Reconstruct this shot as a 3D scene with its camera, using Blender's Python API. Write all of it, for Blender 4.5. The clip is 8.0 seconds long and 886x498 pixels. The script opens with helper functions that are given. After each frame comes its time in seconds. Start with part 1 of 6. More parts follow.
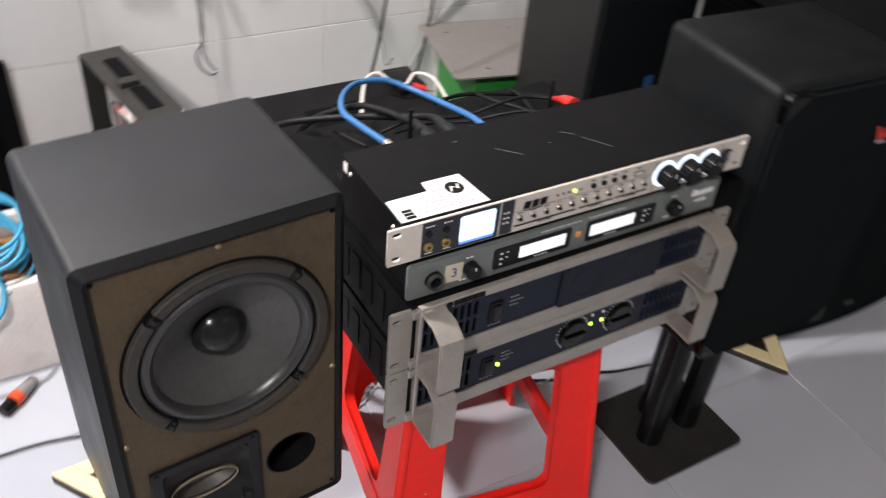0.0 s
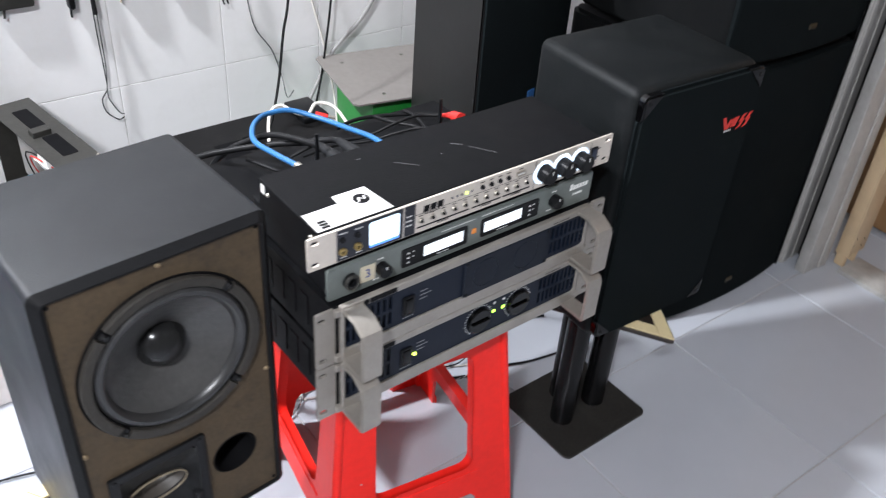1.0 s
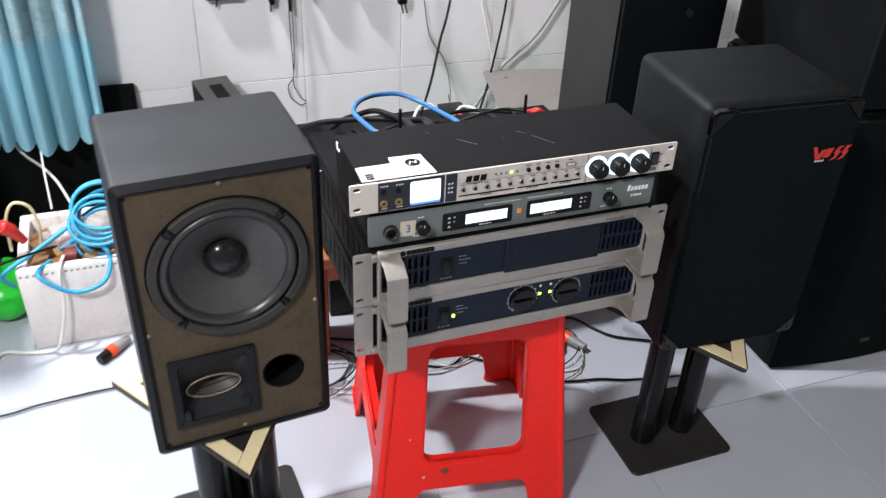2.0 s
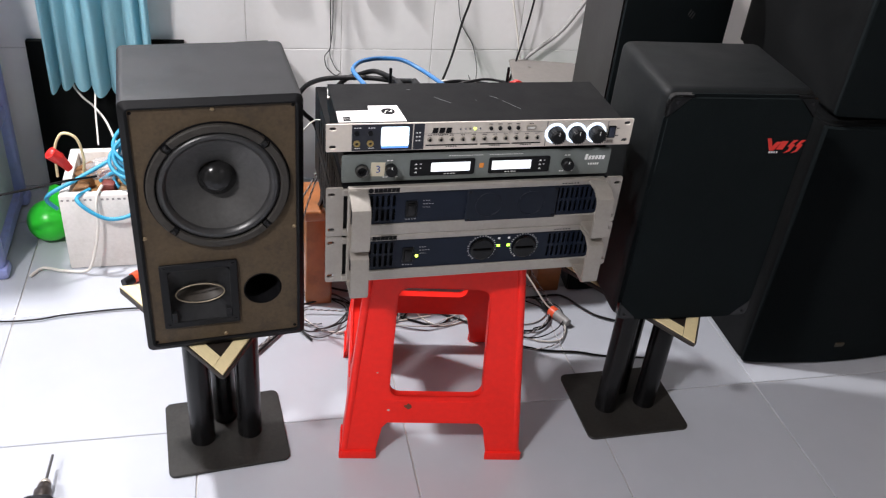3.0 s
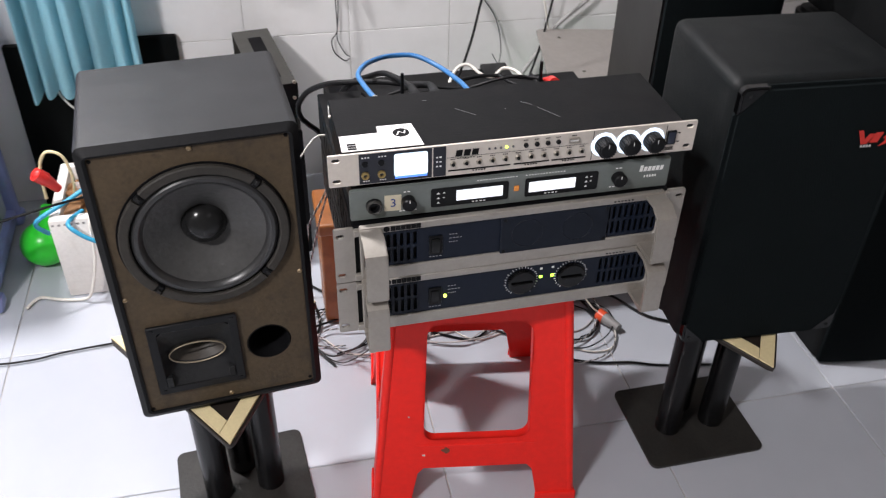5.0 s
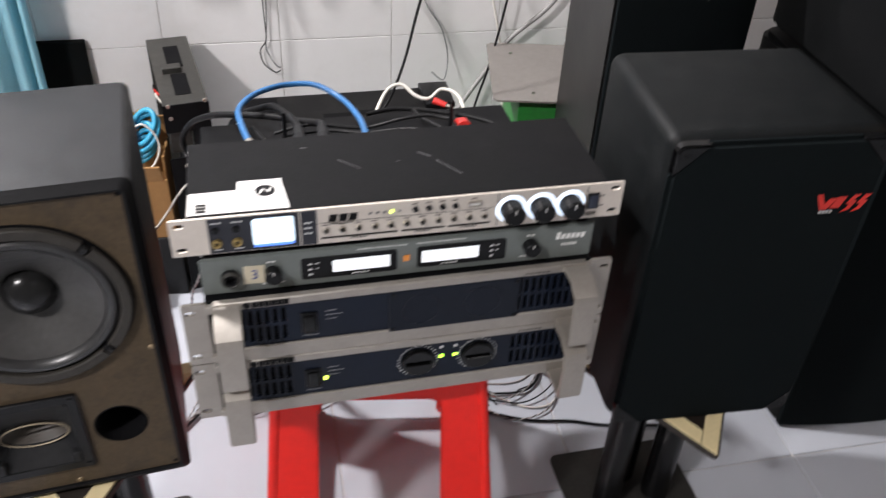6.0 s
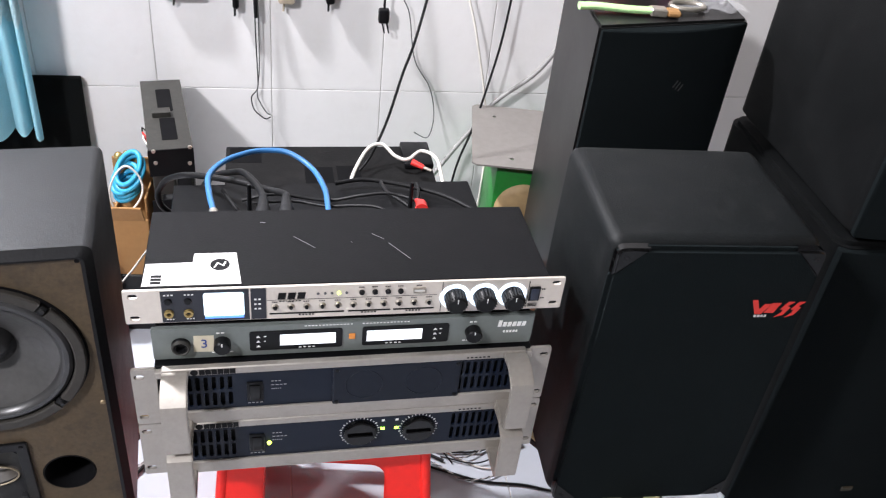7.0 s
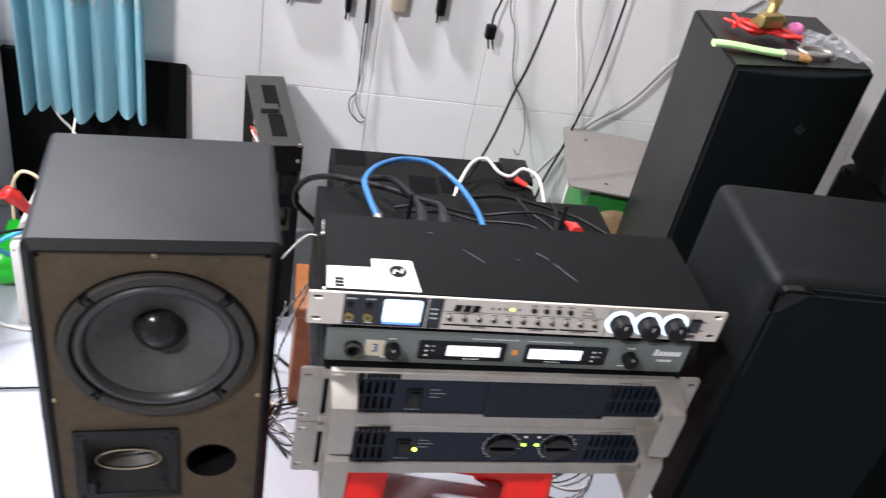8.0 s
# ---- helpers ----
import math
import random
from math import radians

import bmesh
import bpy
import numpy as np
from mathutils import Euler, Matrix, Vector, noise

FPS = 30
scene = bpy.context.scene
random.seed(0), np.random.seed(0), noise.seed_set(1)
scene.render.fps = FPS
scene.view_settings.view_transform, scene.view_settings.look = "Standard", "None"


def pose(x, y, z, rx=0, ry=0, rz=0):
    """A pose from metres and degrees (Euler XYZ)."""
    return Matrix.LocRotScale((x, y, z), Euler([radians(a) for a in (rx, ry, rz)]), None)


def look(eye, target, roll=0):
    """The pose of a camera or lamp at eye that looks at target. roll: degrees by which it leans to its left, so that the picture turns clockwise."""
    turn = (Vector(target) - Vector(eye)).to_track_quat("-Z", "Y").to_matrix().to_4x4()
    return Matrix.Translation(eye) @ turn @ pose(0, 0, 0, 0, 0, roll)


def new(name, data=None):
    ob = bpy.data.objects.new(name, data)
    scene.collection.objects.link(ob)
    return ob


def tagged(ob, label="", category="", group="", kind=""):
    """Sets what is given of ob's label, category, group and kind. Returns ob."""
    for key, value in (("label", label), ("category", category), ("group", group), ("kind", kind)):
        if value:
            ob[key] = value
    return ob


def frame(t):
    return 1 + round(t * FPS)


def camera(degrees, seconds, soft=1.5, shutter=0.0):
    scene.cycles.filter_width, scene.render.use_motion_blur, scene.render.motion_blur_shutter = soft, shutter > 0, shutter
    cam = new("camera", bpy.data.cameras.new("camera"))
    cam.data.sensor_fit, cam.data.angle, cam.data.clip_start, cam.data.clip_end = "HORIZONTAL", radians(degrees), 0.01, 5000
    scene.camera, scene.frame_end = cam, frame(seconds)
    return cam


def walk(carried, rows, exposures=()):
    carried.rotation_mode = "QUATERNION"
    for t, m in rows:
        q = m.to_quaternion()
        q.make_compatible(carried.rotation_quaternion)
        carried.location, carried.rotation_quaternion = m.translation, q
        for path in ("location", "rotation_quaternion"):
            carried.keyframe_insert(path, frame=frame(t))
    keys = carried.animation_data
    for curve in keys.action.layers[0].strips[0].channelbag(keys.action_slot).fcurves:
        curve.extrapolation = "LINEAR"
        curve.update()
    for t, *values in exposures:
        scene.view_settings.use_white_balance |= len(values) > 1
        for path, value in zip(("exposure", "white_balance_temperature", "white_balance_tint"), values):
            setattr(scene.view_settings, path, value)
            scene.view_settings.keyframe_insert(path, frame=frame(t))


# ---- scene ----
cam = camera(53.9, 8.0, soft=1.2, shutter=0.4)
PATH = [
    (0, (-0.547, -0.595, 1.241), (0.29, 0.74, 0.01), 5.7),
    (0.2, (-0.598, -0.601, 1.268), (0.369, 0.649, 0.042), 2.9),
    (0.5, (-0.657, -0.611, 1.291), (0.422, 0.555, 0.076), 4.5),
    (0.7, (-0.667, -0.625, 1.288), (0.413, 0.545, 0.078), 4.8),
    (1, (-0.607, -0.696, 1.296), (0.411, 0.565, 0.124), 4.5),
    (1.2, (-0.526, -0.775, 1.284), (0.412, 0.57, 0.139), 5.0),
    (1.5, (-0.451, -0.843, 1.264), (0.322, 0.598, 0.112), 5.2),
    (1.7, (-0.444, -0.879, 1.263), (0.205, 0.627, 0.118), 3.0),
    (2, (-0.454, -0.944, 1.288), (0.118, 0.616, 0.176), 2.7),
    (2.2, (-0.466, -1.006, 1.289), (0.098, 0.562, 0.183), 4.6),
    (3.3, (-0.266, -1.16, 1.3), (0.067, 0.47, 0.19), 4.5),
    (3.5, (-0.215, -1.16, 1.295), (0.034, 0.484, 0.184), 3.2),
    (4, (-0.197, -1.116, 1.287), (-0.051, 0.539, 0.173), 1.9),
    (4.2, (-0.205, -1.074, 1.282), (-0.058, 0.586, 0.177), 2.0),
    (5.3, (-0.314, -0.857, 1.276), (0.078, 0.66, 0.033), 1.1),
    (5.5, (-0.288, -0.823, 1.264), (0.098, 0.689, 0.013), 0.9),
    (5.7, (-0.242, -0.778, 1.244), (0.125, 0.74, -0.005), 0.9),
    (6, (-0.134, -0.732, 1.25), (0.236, 0.806, 0.026), 3.1),
    (6.2, (-0.088, -0.72, 1.268), (0.28, 0.821, 0.048), 4.2),
    (6.5, (-0.066, -0.723, 1.3), (0.302, 0.834, 0.099), 5.5),
    (7, (-0.08, -0.738, 1.332), (0.293, 0.836, 0.157), 7.0),
    (7.5, (-0.138, -0.732, 1.329), (0.238, 0.85, 0.164), 10.7),
    (8, (-0.278, -0.718, 1.324), (0.1, 0.868, 0.166), 12.1),
]
EXPOSURE = [(0.0, -0.22, 6750, 11), (0.5, 0.25, 6300, 8), (1.0, 0.22, 6100, 7), (1.5, 0.22, 6000, 7), (2.0, 0.08, 6250, 8), (3.3, 0.0, 6500, 10), (4.2, 0.0, 6500, 10), (5.5, -0.18, 6500, 10), (6.0, -0.08, 6600, 10), (6.5, 0.05, 6600, 10), (7.0, 0.42, 6300, 10), (7.5, 0.44, 6300, 10), (8.0, 0.17, 6300, 10)]
walk(cam, [(t, look(eye, target, roll)) for t, eye, target, roll in PATH], EXPOSURE)

# ---------------------------------------------------------------- world and light
world = bpy.data.worlds.new("world")
scene.world = world
world.use_nodes = True
world.node_tree.nodes["Background"].inputs[0].default_value = (0.75, 0.85, 1.0, 1)
world.node_tree.nodes["Background"].inputs[1].default_value = 0.25


def tube_lamp(name, place, target, length, width, watts, colour):
    data = bpy.data.lights.new(name, "AREA")
    data.shape, data.size, data.size_y, data.energy, data.color = "RECTANGLE", length, width, watts, colour
    ob = new(name, data)
    ob.matrix_world = look(place, target)
    return ob


tube_lamp("tube_light", (-1.6, -1.3, 2.5), (-1.0, 1.4, 0.9), 0.3, 0.12, 66, (1.0, 0.965, 0.985))
tube_lamp("wall_light", (-1.14, 0.8, 2.45), (-0.1, 0.75, 0.0), 0.12, 0.1, 81, (1.0, 0.965, 0.985))
# Weak fill added at the front right, no known lamp there.
tube_lamp("right_fill_light", (1.35, -2.1, 2.6), (0.6, 0.2, 0.2), 1.2, 0.12, 2.5, (1.0, 0.965, 0.985))


# ---------------------------------------------------------------- materials
MATS = {}


def mat(name, colour, rough=0.5, metal=0.0, vary=0.12, grain=60.0, bump=0.1, blotch=6.0, coat=0.0, stain=None, stain_amount=0.35, spread=0.15, spec=0.5):
    """A surface with two scales of variation: fine grain (bump and tone) and broad blotches (tone and roughness)."""
    if name in MATS:
        return MATS[name]
    m = bpy.data.materials.new(name)
    m.use_nodes = True
    nt = m.node_tree
    b = nt.nodes["Principled BSDF"]
    b.inputs["Metallic"].default_value = metal
    b.inputs["Coat Weight"].default_value = coat
    b.inputs["Specular IOR Level"].default_value = spec
    tc = nt.nodes.new("ShaderNodeTexCoord")
    fine = nt.nodes.new("ShaderNodeTexNoise")
    fine.inputs["Scale"].default_value, fine.inputs["Detail"].default_value = grain, 6
    broad = nt.nodes.new("ShaderNodeTexNoise")
    broad.inputs["Scale"].default_value, broad.inputs["Detail"].default_value = blotch, 5
    for n in (fine, broad):
        nt.links.new(tc.outputs["Object"], n.inputs["Vector"])
    add = nt.nodes.new("ShaderNodeMath")
    add.operation = "ADD"
    nt.links.new(fine.outputs["Fac"], add.inputs[0])
    nt.links.new(broad.outputs["Fac"], add.inputs[1])
    ramp = nt.nodes.new("ShaderNodeMapRange")
    ramp.inputs["From Min"].default_value, ramp.inputs["From Max"].default_value = 0.6, 1.4
    ramp.inputs["To Min"].default_value, ramp.inputs["To Max"].default_value = 1 - vary, 1 + vary
    nt.links.new(add.outputs[0], ramp.inputs["Value"])
    mul = nt.nodes.new("ShaderNodeVectorMath")
    mul.operation = "SCALE"
    mul.inputs[0].default_value = colour
    nt.links.new(ramp.outputs[0], mul.inputs["Scale"])
    out = mul.outputs[0]
    if stain:
        spots = nt.nodes.new("ShaderNodeTexNoise")
        spots.inputs["Scale"].default_value, spots.inputs["Detail"].default_value, spots.inputs["Roughness"].default_value = blotch * 2.7, 8, 0.7
        nt.links.new(tc.outputs["Object"], spots.inputs["Vector"])
        cut = nt.nodes.new("ShaderNodeMapRange")
        cut.inputs["From Min"].default_value, cut.inputs["From Max"].default_value = 0.5, 0.68
        cut.inputs["To Max"].default_value = stain_amount
        nt.links.new(spots.outputs["Fac"], cut.inputs["Value"])
        mix = nt.nodes.new("ShaderNodeMix")
        mix.data_type = "RGBA"
        nt.links.new(cut.outputs[0], mix.inputs["Factor"])
        nt.links.new(out, mix.inputs["A"])
        mix.inputs["B"].default_value = (*stain, 1)
        out = mix.outputs["Result"]
    nt.links.new(out, b.inputs["Base Color"])
    r = nt.nodes.new("ShaderNodeMapRange")
    r.inputs["From Min"].default_value, r.inputs["From Max"].default_value = 0.3, 0.7
    r.inputs["To Min"].default_value, r.inputs["To Max"].default_value = max(0.02, rough * (1 - spread)), min(1, rough * (1 + spread))
    nt.links.new(broad.outputs["Fac"], r.inputs["Value"])
    nt.links.new(r.outputs[0], b.inputs["Roughness"])
    if bump:
        bp = nt.nodes.new("ShaderNodeBump")
        bp.inputs["Strength"].default_value, bp.inputs["Distance"].default_value = bump, 0.002
        nt.links.new(fine.outputs["Fac"], bp.inputs["Height"])
        nt.links.new(bp.outputs[0], b.inputs["Normal"])
    MATS[name] = m
    return m


def glow(name, colour, strength):
    m = bpy.data.materials.new(name)
    m.use_nodes = True
    b = m.node_tree.nodes["Principled BSDF"]
    b.inputs["Base Color"].default_value = (*[c * 0.5 for c in colour], 1)
    b.inputs["Emission Color"].default_value = (*colour, 1)
    b.inputs["Emission Strength"].default_value = strength
    b.inputs["Roughness"].default_value = 0.25
    return m


def shade_by_piece(m, amount):
    """Each loose piece takes a slightly different tone."""
    nt = m.node_tree
    b = nt.nodes["Principled BSDF"]
    src = b.inputs["Base Color"].links[0].from_socket
    info = nt.nodes.new("ShaderNodeObjectInfo")
    rng = nt.nodes.new("ShaderNodeMapRange")
    rng.inputs["To Min"].default_value, rng.inputs["To Max"].default_value = 1 - amount, 1 + amount
    nt.links.new(info.outputs["Random"], rng.inputs["Value"])
    sc = nt.nodes.new("ShaderNodeVectorMath")
    sc.operation = "SCALE"
    nt.links.new(src, sc.inputs[0])
    nt.links.new(rng.outputs[0], sc.inputs["Scale"])
    nt.links.new(sc.outputs[0], b.inputs["Base Color"])
    return m


VINYL = mat("textured_black_vinyl", (0.0102, 0.0113, 0.013), 0.46, vary=0.3, grain=800, bump=0.22, blotch=11, stain=(0.021, 0.0225, 0.024), stain_amount=0.3, spec=0.34)
VINYL_EDGE = mat("worn_black_edge", (0.007, 0.0072, 0.008), 0.6, vary=0.3, grain=300, bump=0.2, spec=0.15)
BAFFLE = mat("brown_baffle_board", (0.074, 0.053, 0.031), 0.72, vary=0.25, grain=180, bump=0.25, blotch=11, stain=(0.03, 0.024, 0.018), stain_amount=0.55, spec=0.3)
GASKET = mat("dusty_brown_black_gasket", (0.034, 0.031, 0.027), 0.6, vary=0.25, grain=140, bump=0.15, blotch=14, stain=(0.045, 0.04, 0.032), stain_amount=0.3, spec=0.3)
SURROUND = mat("satin_rubber_roll", (0.028, 0.028, 0.0285), 0.34, vary=0.15, grain=90, bump=0.05, spec=0.5)
RUBBER = mat("black_rubber", (0.012, 0.012, 0.0125), 0.45, vary=0.2, grain=90, bump=0.1, spec=0.35)
CONE = mat("dark_paper_cone", (0.05, 0.049, 0.0475), 0.45, vary=0.25, grain=160, bump=0.25, blotch=14, stain=(0.04, 0.04, 0.04), stain_amount=0.3, spec=0.5)
PLASTIC = mat("black_plastic", (0.0055, 0.0057, 0.0065), 0.36, vary=0.2, grain=140, bump=0.1, spec=0.2)
PLASTIC_DULL = mat("dull_black_plastic", (0.0115, 0.012, 0.0132), 0.55, vary=0.25, grain=120, bump=0.2, spec=0.22)
CARPET = mat("black_speaker_coating", (0.0052, 0.0064, 0.007), 0.52, vary=0.25, grain=480, bump=0.35, blotch=8, stain=(0.02, 0.0205, 0.021), stain_amount=0.3, spec=0.18)
GRILLE = mat("black_grille_cloth", (0.0068, 0.0092, 0.01), 0.85, vary=0.2, grain=700, bump=0.5, blotch=5, stain=(0.006, 0.0068, 0.0075), stain_amount=0.3, spec=0.04)
STEEL_BLACK = mat("black_powder_coated_steel", (0.005, 0.005, 0.0055), 0.26, vary=0.25, grain=220, bump=0.15, stain=(0.012, 0.0115, 0.011), stain_amount=0.25, spec=0.3)
BASEPLATE = mat("worn_black_base_steel", (0.024, 0.0228, 0.0208), 0.38, vary=0.3, grain=150, bump=0.2, blotch=12, stain=(0.045, 0.041, 0.036), stain_amount=0.35, spec=0.3)
CASE_BLACK = mat("matt_black_sheet_metal", (0.0044, 0.0046, 0.0054), 0.46, vary=0.25, grain=400, bump=0.12, blotch=14, stain=(0.011, 0.011, 0.012), stain_amount=0.22, spec=0.12)
CHAMPAGNE = mat("champagne_anodised_plate", (0.68, 0.62, 0.55), 0.4, metal=0.35, vary=0.06, grain=200, bump=0.04)
AMP_SILVER = mat("grey_cast_aluminium", (0.39, 0.362, 0.325), 0.47, metal=0.65, vary=0.06, grain=170, bump=0.025, blotch=12, stain=(0.25, 0.235, 0.21), stain_amount=0.25)
AMP_BLUE = mat("dark_blue_amp_panel", (0.0072, 0.0112, 0.022), 0.36, vary=0.12, grain=120, bump=0.03, blotch=10, spec=0.18)
AMP_BLUE_PLATE = mat("dark_blue_blank_plate", (0.0078, 0.011, 0.019), 0.4, vary=0.18, grain=120, bump=0.06, spec=0.18)
RECEIVER_GREY = mat("green_grey_receiver_plate", (0.165, 0.185, 0.175), 0.4, metal=0.2, vary=0.08, grain=150, bump=0.03)
SLOT = mat("dark_slot", (0.0035, 0.0035, 0.0042), 0.8, vary=0.1, bump=0, spec=0.1)
INK_WHITE = mat("white_print", (0.84, 0.84, 0.82), 0.6, vary=0.05, bump=0)
INK_DARK = mat("dark_print", (0.006, 0.006, 0.007), 0.6, vary=0.05, bump=0, spec=0.15)
INK_RED = mat("red_logo_enamel", (0.62, 0.03, 0.02), 0.35, vary=0.08, bump=0)
GOLD = mat("gold_ring", (0.3, 0.25, 0.175), 0.45, metal=0.5, vary=0.15, bump=0.05)
SCREW_DULL = mat("dull_brass_screw", (0.3, 0.23, 0.14), 0.45, metal=0.6, vary=0.25, grain=300, bump=0.1)
GLOSS_BLACK = mat("glossy_black_knob", (0.002, 0.002, 0.0023), 0.14, vary=0.1, bump=0, spec=0.3)
SCREW = mat("zinc_screw", (0.5, 0.46, 0.4), 0.35, metal=0.8, vary=0.2, grain=300, bump=0.1)
DUSTY_TOP = mat("dusty_black_lid", (0.0068, 0.0067, 0.007), 0.52, vary=0.25, grain=160, bump=0.15, blotch=7, stain=(0.019, 0.0185, 0.018), stain_amount=0.5, spec=0.13)
STOOL_RED = mat("red_moulded_plastic", (0.9, 0.02, 0.012), 0.36, vary=0.07, grain=90, bump=0.05, blotch=10, stain=(0.75, 0.016, 0.01), stain_amount=0.15, spec=0.3)
CREAM = mat("cream_adhesive_felt", (0.76, 0.64, 0.37), 0.75, vary=0.08, grain=250, bump=0.2, stain=(0.5, 0.41, 0.25), stain_amount=0.25)
WOOD_EDGE = mat("dark_brown_plywood_edge", (0.016, 0.011, 0.008), 0.6, vary=0.2, grain=120, bump=0.15)
WOOD_ORANGE = mat("orange_brown_lacquered_wood", (0.3, 0.105, 0.03), 0.35, vary=0.3, grain=25, bump=0.1, blotch=7, stain=(0.12, 0.045, 0.015), stain_amount=0.5)
PAPER = mat("white_paper_label", (0.8, 0.79, 0.76), 0.6, vary=0.03, bump=0.02)
WALL_TILE = mat("white_glazed_wall_tile", (0.87, 0.86, 0.855), 0.3, vary=0.025, grain=30, bump=0.02, blotch=3, stain=(0.7, 0.68, 0.64), stain_amount=0.2)
GROUT = mat("grey_grout", (0.66, 0.64, 0.61), 0.9, vary=0.15, grain=120, bump=0.3)
FLOOR_TILE = mat("glazed_blue_white_floor_tile", (0.455, 0.478, 0.525), 0.17, vary=0.03, grain=14, bump=0.015, blotch=2.2, stain=(0.44, 0.46, 0.5), stain_amount=0.25, spread=0.35)
FLOOR_GROUT = mat("brown_floor_grout", (0.5, 0.47, 0.44), 0.9, vary=0.2, grain=120, bump=0.3)
CURTAIN = mat("turquoise_curtain_cloth", (0.4, 0.72, 0.82), 0.8, vary=0.1, grain=350, bump=0.35, blotch=5)
BLUE_FRAME = mat("periwinkle_drawer_plastic", (0.28, 0.33, 0.64), 0.38, vary=0.08, grain=60, bump=0.05, blotch=9, stain=(0.24, 0.22, 0.3), stain_amount=0.4)
DRAWER_WHITE = mat("white_drawer_plastic", (0.8, 0.81, 0.83), 0.35, vary=0.03, grain=60, bump=0.04)
DRAWER_SIDE = mat("pale_grey_drawer_side", (0.42, 0.48, 0.5), 0.45, vary=0.06, grain=40, bump=0.05)
FOAM = mat("white_polystyrene_foam", (0.76, 0.73, 0.69), 0.85, vary=0.07, grain=120, bump=0.5, stain=(0.5, 0.46, 0.4), stain_amount=0.3)
CABLE_BLACK = mat("black_cable_sheath", (0.007, 0.007, 0.0076), 0.45, vary=0.2, grain=120, bump=0.05, spec=0.2)
CABLE_DARK = mat("dark_grey_cable_sheath", (0.06, 0.06, 0.062), 0.35, vary=0.15, grain=120, bump=0.05)
CABLE_GREY = mat("grey_cable_sheath", (0.26, 0.255, 0.25), 0.5, vary=0.1, grain=120, bump=0.05)
CABLE_WHITE = mat("white_cable_sheath", (0.72, 0.69, 0.63), 0.5, vary=0.08, grain=120, bump=0.05)
CABLE_BLUE = mat("blue_network_cable", (0.035, 0.15, 0.36), 0.42, vary=0.1, grain=120, bump=0.05)
CABLE_CYAN = mat("light_blue_flex", (0.035, 0.31, 0.5), 0.45, vary=0.1, grain=120, bump=0.05)
RED_PLASTIC = mat("red_plug_plastic", (0.65, 0.03, 0.025), 0.4, vary=0.1, bump=0.05)
GREEN_BALL = mat("bright_green_plastic", (0.03, 0.6, 0.035), 0.3, vary=0.1, grain=50, bump=0.05)
GREEN_PAINT = mat("green_painted_metal", (0.016, 0.2, 0.03), 0.4, vary=0.15, grain=90, bump=0.1, stain=(0.03, 0.12, 0.03), stain_amount=0.4)
GREY_PLATE = mat("scuffed_grey_steel_plate", (0.25, 0.232, 0.215), 0.5, metal=0.25, vary=0.1, grain=70, bump=0.06, blotch=8, stain=(0.22, 0.2, 0.19), stain_amount=0.4)
CHASSIS = mat("dusty_grey_chassis_steel", (0.04, 0.039, 0.035), 0.5, metal=0.3, vary=0.15, grain=110, bump=0.12, blotch=12, stain=(0.06, 0.056, 0.05), stain_amount=0.5)
CARDBOARD = mat("brown_cardboard", (0.32, 0.17, 0.06), 0.85, vary=0.12, grain=70, bump=0.2)
ALU = mat("brushed_grey_aluminium", (0.42, 0.41, 0.39), 0.4, metal=0.6, vary=0.12, grain=60, bump=0.05, stain=(0.3, 0.28, 0.26), stain_amount=0.3)
DOOR_ALU = mat("dull_grey_door_aluminium", (0.47, 0.46, 0.44), 0.45, metal=0.1, vary=0.12, grain=60, bump=0.05, blotch=7, stain=(0.33, 0.31, 0.28), stain_amount=0.35)
PINE = mat("pale_beige_door_wood", (0.62, 0.47, 0.29), 0.5, vary=0.1, grain=22, bump=0.08, stain=(0.4, 0.27, 0.14), stain_amount=0.3)
# Grey of the unseen walls and ceiling, set by how much light they bounce.
BOUNCE_GREY = mat("grey_for_bounced_light", (0.42, 0.415, 0.405), 0.7, vary=0.04, grain=80, bump=0.08)
TOWER_SIDE = mat("dark_grey_wood_vinyl", (0.0065, 0.0064, 0.0064), 0.4, vary=0.2, grain=60, bump=0.08, blotch=4, spec=0.5)
BRASS = mat("tarnished_brass", (0.45, 0.33, 0.13), 0.4, metal=0.8, vary=0.25, grain=120, bump=0.15)
BAG = mat("clear_plastic_film", (0.86, 0.86, 0.88), 0.25, vary=0.05, grain=60, bump=0.05)
BAG.node_tree.nodes["Principled BSDF"].inputs["Alpha"].default_value = 0.2
CORNER_GLOSS = mat("glossy_black_corner_plastic", (0.0015, 0.0015, 0.0017), 0.1, vary=0.1, grain=90, bump=0.03, spec=0.4)
LIME = mat("pale_lime_plastic_handle", (0.5, 0.82, 0.36), 0.35, vary=0.06, bump=0.03)
PINK = mat("pink_plastic", (0.8, 0.2, 0.45), 0.4, vary=0.06, bump=0.03)
SCREEN = glow("lit_blue_white_display", (0.72, 0.86, 1.0), 1.5)
LCD = glow("lit_white_lcd", (0.93, 0.96, 1.0), 1.0)
RING = glow("white_led_ring", (0.7, 0.82, 1.0), 1.7)
LED_GREEN = glow("green_led", (0.45, 1.0, 0.06), 5.0)
LED_YELLOW = glow("yellow_green_led", (0.75, 1.0, 0.1), 4.0)
LED_ORANGE = glow("orange_badge_light", (1.0, 0.36, 0.07), 0.16)
SCREEN_BLUE = glow("blue_display_edge", (0.12, 0.3, 1.0), 1.2)


